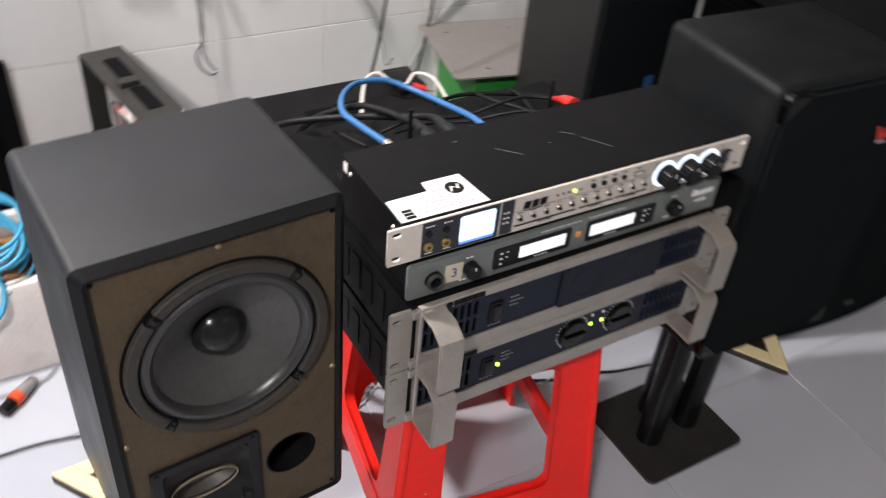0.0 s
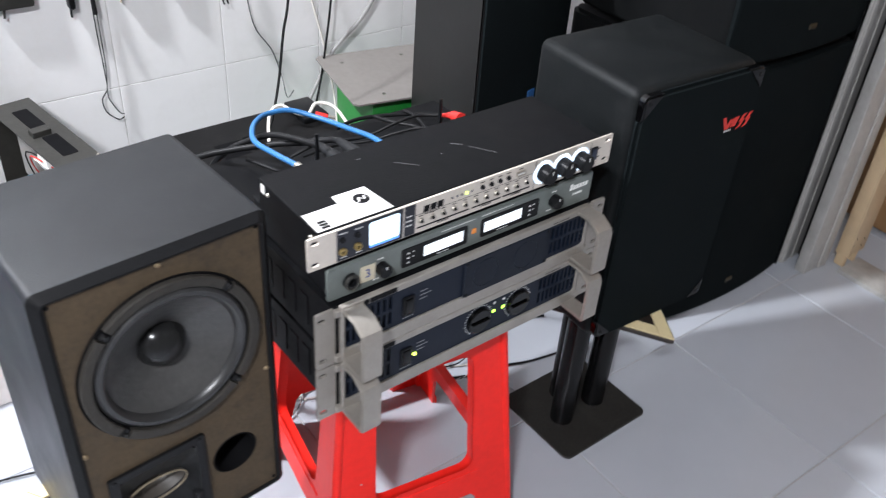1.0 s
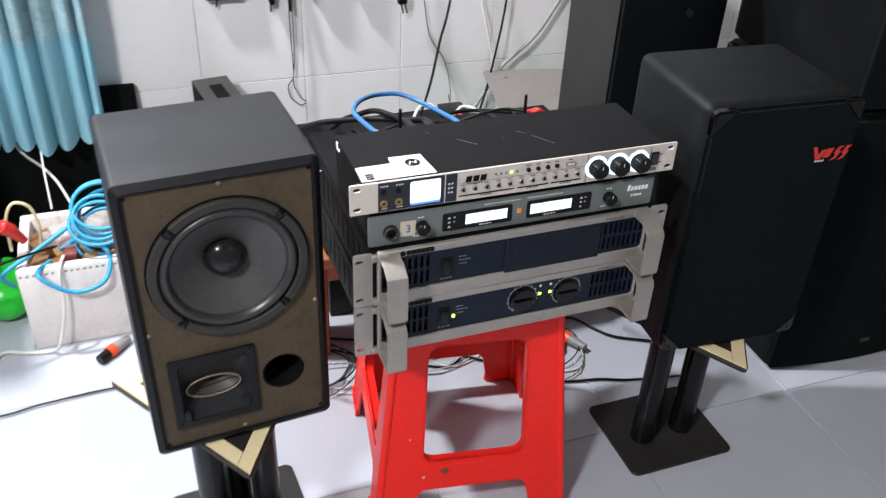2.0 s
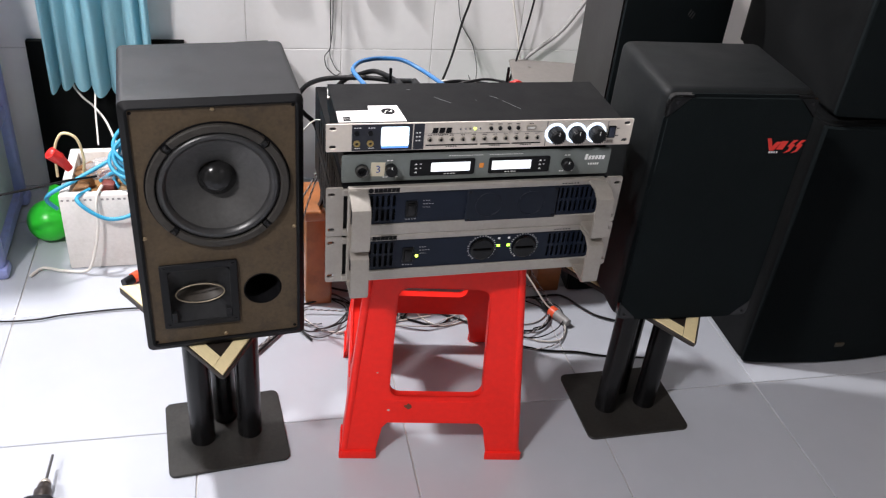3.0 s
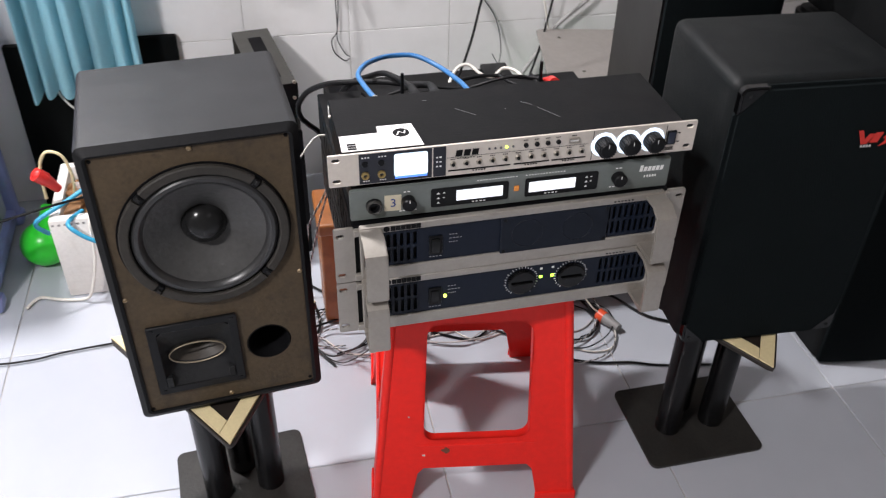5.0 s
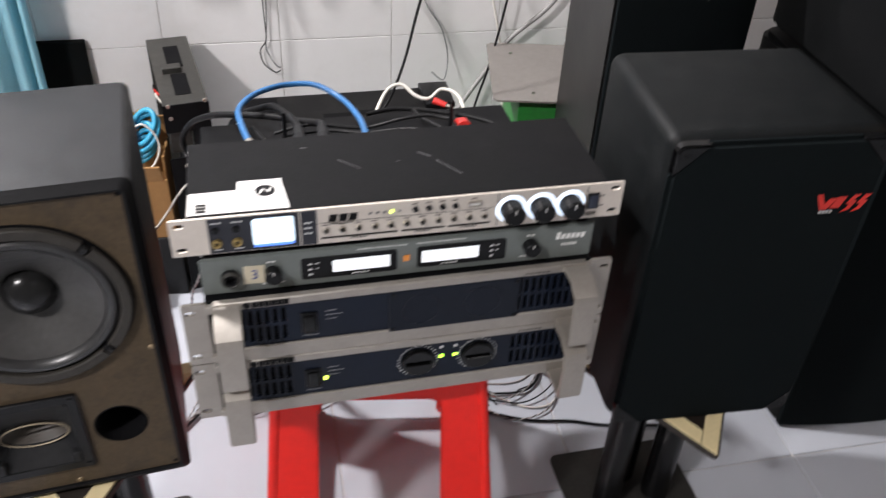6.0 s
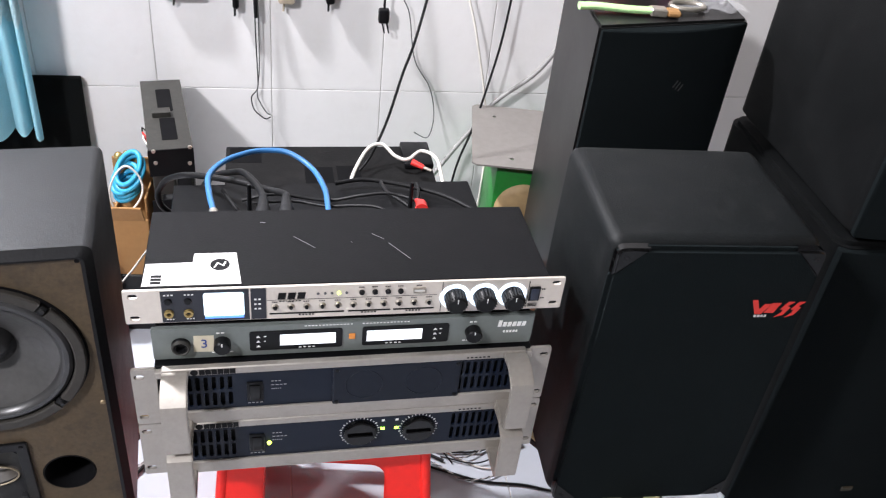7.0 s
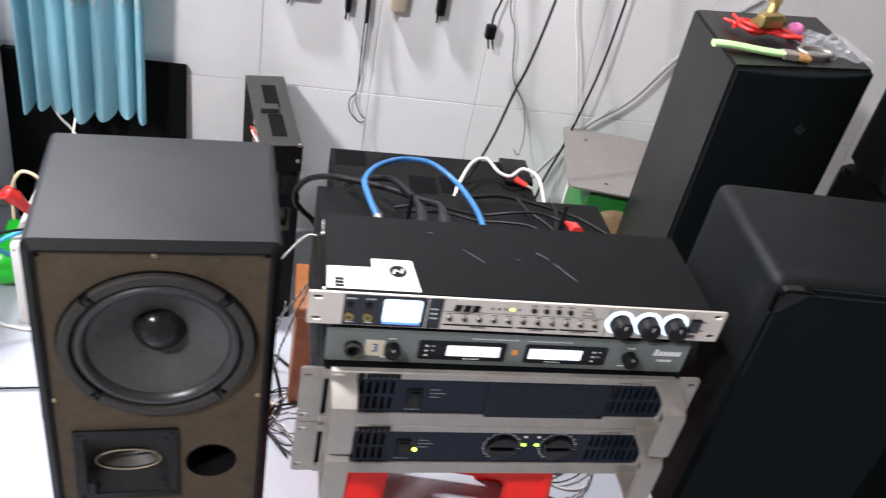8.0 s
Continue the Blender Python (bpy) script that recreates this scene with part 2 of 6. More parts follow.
# ---------------------------------------------------------------- geometry helpers
def box(bm, x0, x1, y0, y1, z0, z1, bev=0.0, seg=2, m=None):
    mm = Matrix.Translation(((x0 + x1) / 2, (y0 + y1) / 2, (z0 + z1) / 2)) @ Matrix.Diagonal((abs(x1 - x0), abs(y1 - y0), abs(z1 - z0), 1))
    vs = bmesh.ops.create_cube(bm, size=1, matrix=(m @ mm) if m else mm)["verts"]
    if bev:
        es = list({e for v in vs for e in v.link_edges})
        bmesh.ops.bevel(bm, geom=es, offset=bev, segments=seg, profile=0.5, affect="EDGES", clamp_overlap=True)
    return bm


def cyl(bm, p0, p1, r0, r1=None, seg=24):
    p0, p1 = Vector(p0), Vector(p1)
    d = p1 - p0
    q = Vector((0, 0, 1)).rotation_difference(d.normalized()).to_matrix().to_4x4()
    bmesh.ops.create_cone(bm, cap_ends=True, segments=seg, radius1=r0, radius2=r0 if r1 is None else r1, depth=d.length, matrix=Matrix.Translation((p0 + p1) / 2) @ q)
    return bm


def ball(bm, p, r, sx=1, sy=1, sz=1, u=20, v=12):
    bmesh.ops.create_uvsphere(bm, u_segments=u, v_segments=v, radius=r, matrix=Matrix.Translation(p) @ Matrix.Diagonal((sx, sy, sz, 1)))
    return bm


def lathe(bm, profile, m=None, seg=56):
    """Turn (radius, height) pairs round the local z axis."""
    rings = []
    for r, h in profile:
        ring = []
        for k in range(seg):
            a = 2 * math.pi * k / seg
            v = Vector((r * math.cos(a), r * math.sin(a), h))
            ring.append(bm.verts.new(m @ v if m else v))
        rings.append(ring)
    for a, b in zip(rings, rings[1:]):
        for k in range(seg):
            bm.faces.new((a[k], a[(k + 1) % seg], b[(k + 1) % seg], b[k]))
    return bm


def spline(pts, n=8, closed=False):
    ps = [Vector(p) for p in pts]
    out = []
    count = len(ps) if closed else len(ps) - 1
    for i in range(count):
        a = ps[i - 1] if (i > 0 or closed) else ps[0]
        b, c = ps[i], ps[(i + 1) % len(ps)]
        d = ps[(i + 2) % len(ps)] if (i + 2 < len(ps) or closed) else ps[-1]
        for k in range(n):
            t = k / n
            out.append(0.5 * ((2 * b) + (c - a) * t + (2 * a - 5 * b + 4 * c - d) * t * t + (3 * b - a - 3 * c + d) * t ** 3))
    if not closed:
        out.append(ps[-1])
    return out


def sweep(bm, pts, r, seg=8, n=8, closed=False, flat=1.0):
    """A round (or flattened) cord along a smooth line through pts."""
    path = spline(pts, n, closed)
    up = Vector((0.13, 0.21, 0.97))
    rings = []
    for i, p in enumerate(path):
        if closed:
            t = path[(i + 1) % len(path)] - path[i - 1]
        else:
            t = path[min(i + 1, len(path) - 1)] - path[max(i - 1, 0)]
        t = t.normalized() if t.length > 1e-9 else Vector((0, 0, 1))
        side = t.cross(up)
        side = side.normalized() if side.length > 1e-4 else t.orthogonal().normalized()
        top = side.cross(t).normalized()
        up = top
        rings.append([bm.verts.new(p + side * (r * math.cos(2 * math.pi * k / seg)) + top * (r * flat * math.sin(2 * math.pi * k / seg))) for k in range(seg)])
    pairs = list(zip(rings, rings[1:])) + ([(rings[-1], rings[0])] if closed else [])
    for a, b in pairs:
        for k in range(seg):
            bm.faces.new((a[k], a[(k + 1) % seg], b[(k + 1) % seg], b[k]))
    if not closed:
        bm.faces.new(rings[0][::-1])
        bm.faces.new(rings[-1])
    return bm


def roundrect(cx, cy, w, h, r, n=5):
    pts = []
    for sx, sy, a0 in ((1, 1, 0), (-1, 1, 90), (-1, -1, 180), (1, -1, 270)):
        for k in range(n + 1):
            a = radians(a0 + 90 * k / n)
            pts.append((cx + sx * (w / 2 - r) + r * math.cos(a), cy + sy * (h / 2 - r) + r * math.sin(a)))
    return pts


def circle(cx, cy, r, n=24, ry=None):
    return [(cx + r * math.cos(2 * math.pi * k / n), cy + (ry or r) * math.sin(2 * math.pi * k / n)) for k in range(n)]


def sheet(bm, outer, holes=(), t=0.002, m=None):
    """A flat plate in the local xy plane, from z 0 to t, with openings cut through."""
    tmp = bmesh.new()
    edges = []
    for loop in (outer, *holes):
        vs = [tmp.verts.new((x, y, 0)) for x, y in loop]
        edges += [tmp.edges.new((vs[i], vs[(i + 1) % len(vs)])) for i in range(len(vs))]
    bmesh.ops.triangle_fill(tmp, use_beauty=True, use_dissolve=False, edges=edges)
    ext = bmesh.ops.extrude_face_region(tmp, geom=tmp.faces[:])
    bmesh.ops.translate(tmp, verts=[g for g in ext["geom"] if isinstance(g, bmesh.types.BMVert)], vec=(0, 0, t))
    bmesh.ops.recalc_face_normals(tmp, faces=tmp.faces[:])
    if m:
        bmesh.ops.transform(tmp, matrix=m, verts=tmp.verts[:])
    me = bpy.data.meshes.new("tmp")
    tmp.to_mesh(me)
    tmp.free()
    bm.from_mesh(me)
    bpy.data.meshes.remove(me)
    return bm


FRONT = Matrix(((1, 0, 0, 0), (0, 0, 1, 0), (0, 1, 0, 0), (0, 0, 0, 1)))  # plate's x, y become x, z; its thickness runs to +y


def at_front(y):
    return Matrix.Translation((0, y, 0)) @ FRONT


def mesh_of(name, bm, material, angle=35):
    bmesh.ops.recalc_face_normals(bm, faces=bm.faces[:])
    me = bpy.data.meshes.new(name)
    bm.to_mesh(me)
    bm.free()
    me.polygons.foreach_set("use_smooth", [True] * len(me.polygons))
    me.set_sharp_from_angle(angle=radians(angle))
    me.materials.append(material)
    return me


def part(name, bm, material, parent, label="", angle=35):
    """One mesh object under a thing or under a part."""
    ob = new(name, mesh_of(name, bm, material, angle))
    ob.parent = parent
    return tagged(ob, label, kind="stuff" if name.endswith(("print", "_mark", "scratches", "scale")) else "")


def thing(name, m, label, category, group="", kind=""):
    ob = new(name)
    ob.empty_display_size = 0.05
    ob.matrix_world = m
    return tagged(ob, label, category, group, kind)


def solid(name, bm, material, m, label, category, group="", kind="", angle=35):
    ob = new(name, mesh_of(name, bm, material, angle))
    ob.matrix_world = m
    return tagged(ob, label, category, group, kind)


def B():
    return bmesh.new()


def bars(bm, x, z, w, h, y, count, seed=1, gap=0.25, t=0.0004):
    """Unreadable small print as a row of short plain bars."""
    rnd = random.Random(seed)
    pos, unit = x, w / count
    for _ in range(count):
        k = unit * (1 - gap) * rnd.uniform(0.7, 1.0)
        box(bm, pos, pos + k, y - t, y, z - h / 2, z + h / 2)
        pos += unit
    return bm


def poly(bm, pts, y, t=0.0006):
    """A flat shape facing the front (-y)."""
    return sheet(bm, pts, (), t, Matrix.Translation((0, y - t, 0)) @ FRONT)


def letters(text, size, name="lettering"):
    cu = bpy.data.curves.new(name, "FONT")
    cu.body, cu.size, cu.align_x, cu.align_y, cu.extrude = text, size, "CENTER", "CENTER", 0.0002
    tmp = bpy.data.objects.new("tmp", cu)
    scene.collection.objects.link(tmp)
    me = bpy.data.meshes.new_from_object(tmp.evaluated_get(bpy.context.evaluated_depsgraph_get()))
    bpy.data.objects.remove(tmp)
    bm = bmesh.new()
    bm.from_mesh(me)
    bpy.data.meshes.remove(me)
    return bm


# ---------------------------------------------------------------- room
WALL_Y, ROOM_L, ROOM_R, ROOM_N, CEIL = 1.138, -2.3, 2.7, -2.7, 2.8


def structure(name, bm, material, label, category):
    return solid(name, bm, material, Matrix(), label, category, kind="structure")


floor = structure("floor", box(B(), ROOM_L, ROOM_R, ROOM_N, WALL_Y + 0.1, -0.12, -0.003), FLOOR_GROUT, "floor of large glazed bluish-white tiles with brown joints", "floor")
wall_north = structure("wall_north", box(B(), ROOM_L - 0.1, ROOM_R + 0.1, WALL_Y + 0.003, WALL_Y + 0.12, -0.1, CEIL), GROUT, "white wall faced with upright glazed tiles", "wall")
# Three walls and a ceiling added out of view to shape the fill light.
structure("wall_south", box(B(), ROOM_L - 0.1, ROOM_R + 0.1, ROOM_N - 0.1, ROOM_N, -0.1, CEIL), BOUNCE_GREY, "unseen grey wall that limits bounced light", "wall")
structure("wall_west", box(B(), ROOM_L - 0.1, ROOM_L, ROOM_N, WALL_Y, -0.1, CEIL), BOUNCE_GREY, "unseen grey side wall that limits bounced light", "wall")
structure("wall_east", box(B(), ROOM_R, ROOM_R + 0.1, ROOM_N, WALL_Y, -0.1, CEIL), BOUNCE_GREY, "unseen grey side wall that limits bounced light", "wall")
structure("ceiling", box(B(), ROOM_L - 0.1, ROOM_R + 0.1, ROOM_N - 0.1, WALL_Y + 0.1, CEIL, CEIL + 0.1), BOUNCE_GREY, "unseen grey ceiling that limits bounced light", "ceiling")

# ---------------------------------------------------------------- plastic stool
STOOL_H = 0.455


SCUFF_BROWN = mat("brown_scuff", (0.16, 0.055, 0.03), 0.75, vary=0.3, bump=0.2)
SCUFF_PALE = mat("pale_chip", (0.6, 0.5, 0.47), 0.7, vary=0.2, bump=0.1)


def plastic_stool(m):
    st = thing("plastic_stool", m, "red moulded plastic stool with open sides carrying stacked amplifiers", "stool")
    half_b, half_t, h = 0.176, 0.134, STOOL_H - 0.016
    lean = math.atan2(half_b - half_t, h)
    length = math.hypot(half_b - half_t, h)
    outer = [(-half_b, 0), (-half_b + 0.066, 0), (-half_b + 0.068, 0.02), (-half_b + 0.078, 0.075), (-half_b + 0.088, 0.087), (half_b - 0.088, 0.087), (half_b - 0.078, 0.075), (half_b - 0.068, 0.02), (half_b - 0.066, 0), (half_b, 0), (half_t + 0.004, length), (-half_t - 0.004, length)]
    hole, rim = [], []
    for cx, cz, a0 in ((0.062, 0.369, 0), (-0.062, 0.369, 90), (-0.068, 0.171, 180), (0.068, 0.171, 270)):
        for k in range(6):
            a = radians(a0 + 18 * k)
            hole.append((cx + 0.02 * math.cos(a), cz + 0.02 * math.sin(a)))
            rim.append((cx + 0.0225 * math.cos(a), cz + 0.0225 * math.sin(a)))
    for k in range(4):
        bm = sheet(B(), outer, [hole], 0.006)
        bmesh.ops.bevel(bm, geom=[e for e in bm.edges if e.calc_face_angle(0) > 1.2], offset=0.0012, segments=1, affect="EDGES")
        sheet(bm, rim, [hole], 0.017)
        # stiffening rib under the window and a thickened foot rim
        sweep(bm, [(-0.1, 0.14, -0.0004), (0, 0.139, -0.0004), (0.1, 0.14, -0.0004)], 0.0016, 6, 3)
        for s in (-1, 1):
            box(bm, s * (half_b - 0.069) if s > 0 else -half_b - 0.0035, s * half_b + 0.0035 if s > 0 else -half_b + 0.069, 0.0, 0.019, -0.0034, 0.0005, 0.0016, 2)
        tilt = Matrix.Rotation(math.pi / 2 - lean, 4, "X")
        mm = Matrix.Rotation(k * math.pi / 2, 4, "Z") @ Matrix.Translation((0, -half_b, 0)) @ tilt @ Matrix.Scale(-1, 4, (0, 0, 1))
        bmesh.ops.transform(bm, matrix=mm, verts=bm.verts[:])
        panel = part("side_panel", bm, STOOL_RED, st)
        if k == 0:
            # old scuff and chips in the front panel
            for cx, cz, r, seed, material in ((-0.05, 0.128, 0.0075, 3, SCUFF_BROWN), (-0.088, 0.118, 0.0028, 5, SCUFF_PALE), (-0.112, 0.205, 0.0022, 8, SCUFF_PALE)):
                rs = random.Random(seed)
                pts = [(cx + r * rs.uniform(0.55, 1.25) * math.cos(i * math.tau / 11), cz + r * rs.uniform(0.5, 1.1) * math.sin(i * math.tau / 11)) for i in range(11)]
                bm = sheet(B(), pts, (), 0.0008, Matrix.Translation((0, 0, -0.0003)))
                bmesh.ops.transform(bm, matrix=mm, verts=bm.verts[:])
                part("scuff", bm, material, panel, "worn scuff in the plastic")
        # rounded leg corner between two panels
        c = Matrix.Rotation(k * math.pi / 2, 4, "Z")
        bm = cyl(B(), c @ Vector((half_b - 0.006, -half_b + 0.006, 0.001)), c @ Vector((half_t - 0.002, -half_t + 0.002, h)), 0.0075, 0.0075, 12)
        part("corner_rib", bm, STOOL_RED, st)
    bm = sheet(B(), roundrect(0, 0, 2 * half_t + 0.014, 2 * half_t + 0.014, 0.03, 6), [circle(0, 0, 0.02, 20)], 0.018, Matrix.Translation((0, 0, h - 0.002)))
    bmesh.ops.bevel(bm, geom=[e for e in bm.edges if e.calc_face_angle(0) > 1.2], offset=0.005, segments=2, affect="EDGES")
    part("seat", bm, STOOL_RED, st)
    # a little deeper than wide
    deep = Matrix.Translation((0, -half_b, 0)) @ Matrix.Diagonal((1, 1.035, 1, 1)) @ Matrix.Translation((0, half_b, 0))
    for ob in st.children_recursive:
        ob.data.transform(deep)
    return st


plastic_stool(pose(-0.002, 0.183, 0, 0, 0, -8))

# ---------------------------------------------------------------- stacked electronics
AMP_Y = -0.012


def slot_outline(x0, x1, z0, z1):
    r = (x1 - x0) * 0.32
    return roundrect((x0 + x1) / 2, (z0 + z1) / 2, x1 - x0, z1 - z0, r, 2)


def power_amplifier(m, blank, label):
    """Two-unit amplifier; local x across, y back from the face, z up; 0.0865 high."""
    am = thing("power_amplifier", m, label, "amplifier", "stacked power amplifiers")
    h = 0.0865
    bm = box(B(), -0.216, 0.216, 0.004, 0.375, 0.003, h - 0.001, 0.0015, 1)
    for k in range(9):
        for s in (-1, 1):
            box(bm, s * 0.2155, s * 0.2168, 0.06 + 0.03 * k, 0.078 + 0.03 * k, 0.02, 0.065)
    part("case", bm, CASE_BLACK, am)
    # ears with slotted holes
    for s in (-1, 1):
        slots = [roundrect(s * 0.2325, z, 0.011, 0.0065, 0.003, 3) for z in (0.012, h - 0.012)]
        bm = sheet(B(), roundrect(s * 0.2275, h / 2, 0.0265, h - 0.001, 0.003, 3), slots, 0.004, at_front(0))
        part("rack_ear", bm, AMP_SILVER, am)
        for z in (0.0075, h - 0.0075):
            part("ear_tab", box(B(), s * 0.207, s * 0.2155, -0.004, 0.003, z - 0.005, z + 0.005, 0.0008, 1), AMP_SILVER, am)
    # face frame with recessed blue panel
    lo, hi = 0.0205, 0.0765
    bm = sheet(B(), roundrect(0, 0.0443, 0.416, 0.0866, 0.002, 2), [roundrect(0.0, (lo + hi) / 2, 0.406, hi - lo, 0.005, 3)], 0.0085, at_front(-0.011))
    bmesh.ops.bevel(bm, geom=[e for e in bm.edges if e.calc_face_angle(0) > 1.2], offset=0.0012, segments=1, affect="EDGES")
    part("face_frame", bm, AMP_SILVER, am)
    vents = []
    for row in (0, 1):
        za = lo + 0.0055 + row * 0.0245
        for k in range(8):
            x = -0.2 + k * 0.0088
            vents.append(slot_outline(x, x + 0.0048, za, za + 0.0205))
        for k in range(9):
            x = 0.1285 + k * 0.0085
            vents.append(slot_outline(x, x + 0.0048, za, za + 0.0205))
    bm = sheet(B(), roundrect(0.0, (lo + hi) / 2, 0.4065, hi - lo + 0.001, 0.004, 2), vents, 0.003, at_front(-0.008))
    part("front_panel", bm, AMP_BLUE, am, "dark blue panel with vent slots")
    part("vent_backing", box(B(), -0.2035, 0.2035, -0.003, 0.0035, lo, hi), SLOT, am)
    # side grips: an arm at top and bottom carrying an upright bar
    for s in (-1, 1):
        prof = [(-0.0035, h - 0.0015), (-0.03, h - 0.002), (-0.048, h - 0.013), (-0.051, h - 0.02), (-0.051, 0.004), (-0.048, 0.0), (-0.03, 0.0015), (-0.0035, 0.0015), (-0.0035, 0.0065), (-0.0435, 0.0068), (-0.0455, 0.009), (-0.0455, h - 0.021), (-0.0432, h - 0.0165), (-0.0295, h - 0.0072), (-0.0035, h - 0.0065)]
        x0 = -0.208 if s < 0 else 0.1795
        mm = Matrix(((0, 0, 1, x0), (1, 0, 0, 0), (0, 1, 0, 0), (0, 0, 0, 1)))
        bm = sheet(B(), prof, (), 0.0285, mm)
        bmesh.ops.bevel(bm, geom=[e for e in bm.edges if e.calc_face_angle(0) > 0.9], offset=0.0014, segments=2, affect="EDGES")
        part("grip", bm, AMP_SILVER, am, "cast grey grip")
    # rocker switch and small print
    sw = part("power_switch", box(B(), -0.1178, -0.0998, -0.0105, -0.007, 0.031, 0.0605, 0.0015, 2), PLASTIC, am, "black rocker switch")
    part("rocker", box(B(), -0.1148, -0.1028, -0.0125, -0.0085, 0.034, 0.0575, 0.002, 2), GLOSS_BLACK, sw)
    bm = B()
    for i, z in enumerate((0.0595, 0.0535, 0.0475)):
        bars(bm, -0.0905, z, 0.012 + 0.007 * (i == 1), 0.0011, -0.0081, 3 + i, 5 + i)
    bars(bm, -0.117, 0.0268, 0.018, 0.001, -0.0081, 4, 9)
    part("panel_print", bm, mat("grey_panel_print", (0.3, 0.3, 0.31), 0.6, vary=0.05, bump=0), am)
    bm = poly(B(), circle(-0.1735, 0.0824, 0.0041, 20), -0.0113)
    for k in range(6):
        x = -0.1682 + 0.0066 * k
        poly(bm, [(x, 0.0789), (x + 0.0061, 0.0789), (x + 0.0061, 0.0859), (x, 0.0859)], -0.0113)
    bars(bm, 0.135, h - 0.0055, 0.03, 0.0016, -0.0112, 6, 4, 0.3)
    part("maker_mark", bm, INK_DARK, am, "dark round badge and bars")
    if blank:
        bm = box(B(), -0.021, 0.131, -0.0115, -0.0075, lo - 0.003, hi + 0.0005, 0.0015, 1)
        for x in (0.0155, 0.0865):
            lathe(bm, [(0.0225, -0.0004), (0.0215, 0.0006), (0.0205, -0.0004)], Matrix.Translation((x, -0.0115, (lo + hi) / 2)) @ Matrix.Rotation(math.pi / 2, 4, "X"), 40)
        plate = part("blank_plate", bm, AMP_BLUE_PLATE, am, "dark blue cover plate screwed over the knobs")
        for x in (-0.016, 0.126):
            for z in (lo + 0.0015, hi - 0.004):
                part("screw", cyl(B(), (x, -0.0115, z), (x, -0.0128, z), 0.0026, 0.0022, 14), PLASTIC, plate)
    else:
        for x in (0.0145, 0.087):
            z = 0.0505
            part("dial_scale", tick_ring(x, z, 0.0222, 27), INK_WHITE, am, "white dial ticks")
            bm = lathe(B(), [(0.0, 0.0062), (0.0182, 0.0062), (0.0198, 0.005), (0.0204, 0.0), (0.0, 0.0)], Matrix.Translation((x, -0.0081, z)) @ Matrix.Rotation(math.pi / 2, 4, "X"), 40)
            kn = part("knob", bm, GLOSS_BLACK, am, "glossy black level knob")
            part("pointer", box(B(), x - 0.0155, x + 0.0155, -0.0178, -0.0142, z - 0.0016, z + 0.0016, 0.001, 1), GLOSS_BLACK, kn)
        for x in (0.0425, 0.0595):
            part("level_light", box(B(), x - 0.0024, x + 0.0024, -0.0092, -0.008, 0.0515, 0.056, 0.0006, 1), LED_GREEN, am, "lit green level light")
            part("icon", box(B(), x - 0.0018, x + 0.0018, -0.0086, -0.0079, 0.0662, 0.0695), INK_WHITE, am)
        part("power_light", ball(B(), (-0.0945, -0.0088, 0.0435), 0.0026, u=12, v=8), LED_YELLOW, am, "lit yellow-green power light")
    for x in (-0.17, 0.17):
        for y in (0.04, 0.3):
            part("rubber_foot", cyl(B(), (x * 0.55, y + 0.03, -0.0015), (x * 0.55, y + 0.03, 0.004), 0.008, 0.009, 14), RUBBER, am)
    # the face stands almost flush with the ears
    for ob in am.children:
        if ob.name.split(".")[0] not in ("case", "rack_ear", "ear_tab", "grip", "rubber_foot"):
            ob.location.y += 0.006
    return am


def tick_ring(x, z, r, count):
    bm = B()
    for k in range(count):
        a = radians(-55 + 290 * k / (count - 1))
        c, s = math.cos(a), math.sin(a)
        n = 0.0028 if k % 2 == 0 else 0.0016
        p = [(x + c * r - s * 0.0005, z + s * r + c * 0.0005), (x + c * (r + n) - s * 0.0005, z + s * (r + n) + c * 0.0005), (x + c * (r + n) + s * 0.0005, z + s * (r + n) - c * 0.0005), (x + c * r + s * 0.0005, z + s * r - c * 0.0005)]
        poly(bm, p, -0.0081, 0.0003)
    return bm


AMP_YAW = 1.4
power_amplifier(pose(0.001, AMP_Y, 0.4635, 0, 0, AMP_YAW), False, "grey and dark blue power amplifier with two level knobs")
power_amplifier(pose(0.001, AMP_Y, 0.5505, 0, 0, AMP_YAW), True, "grey and dark blue power amplifier with a blank cover plate")


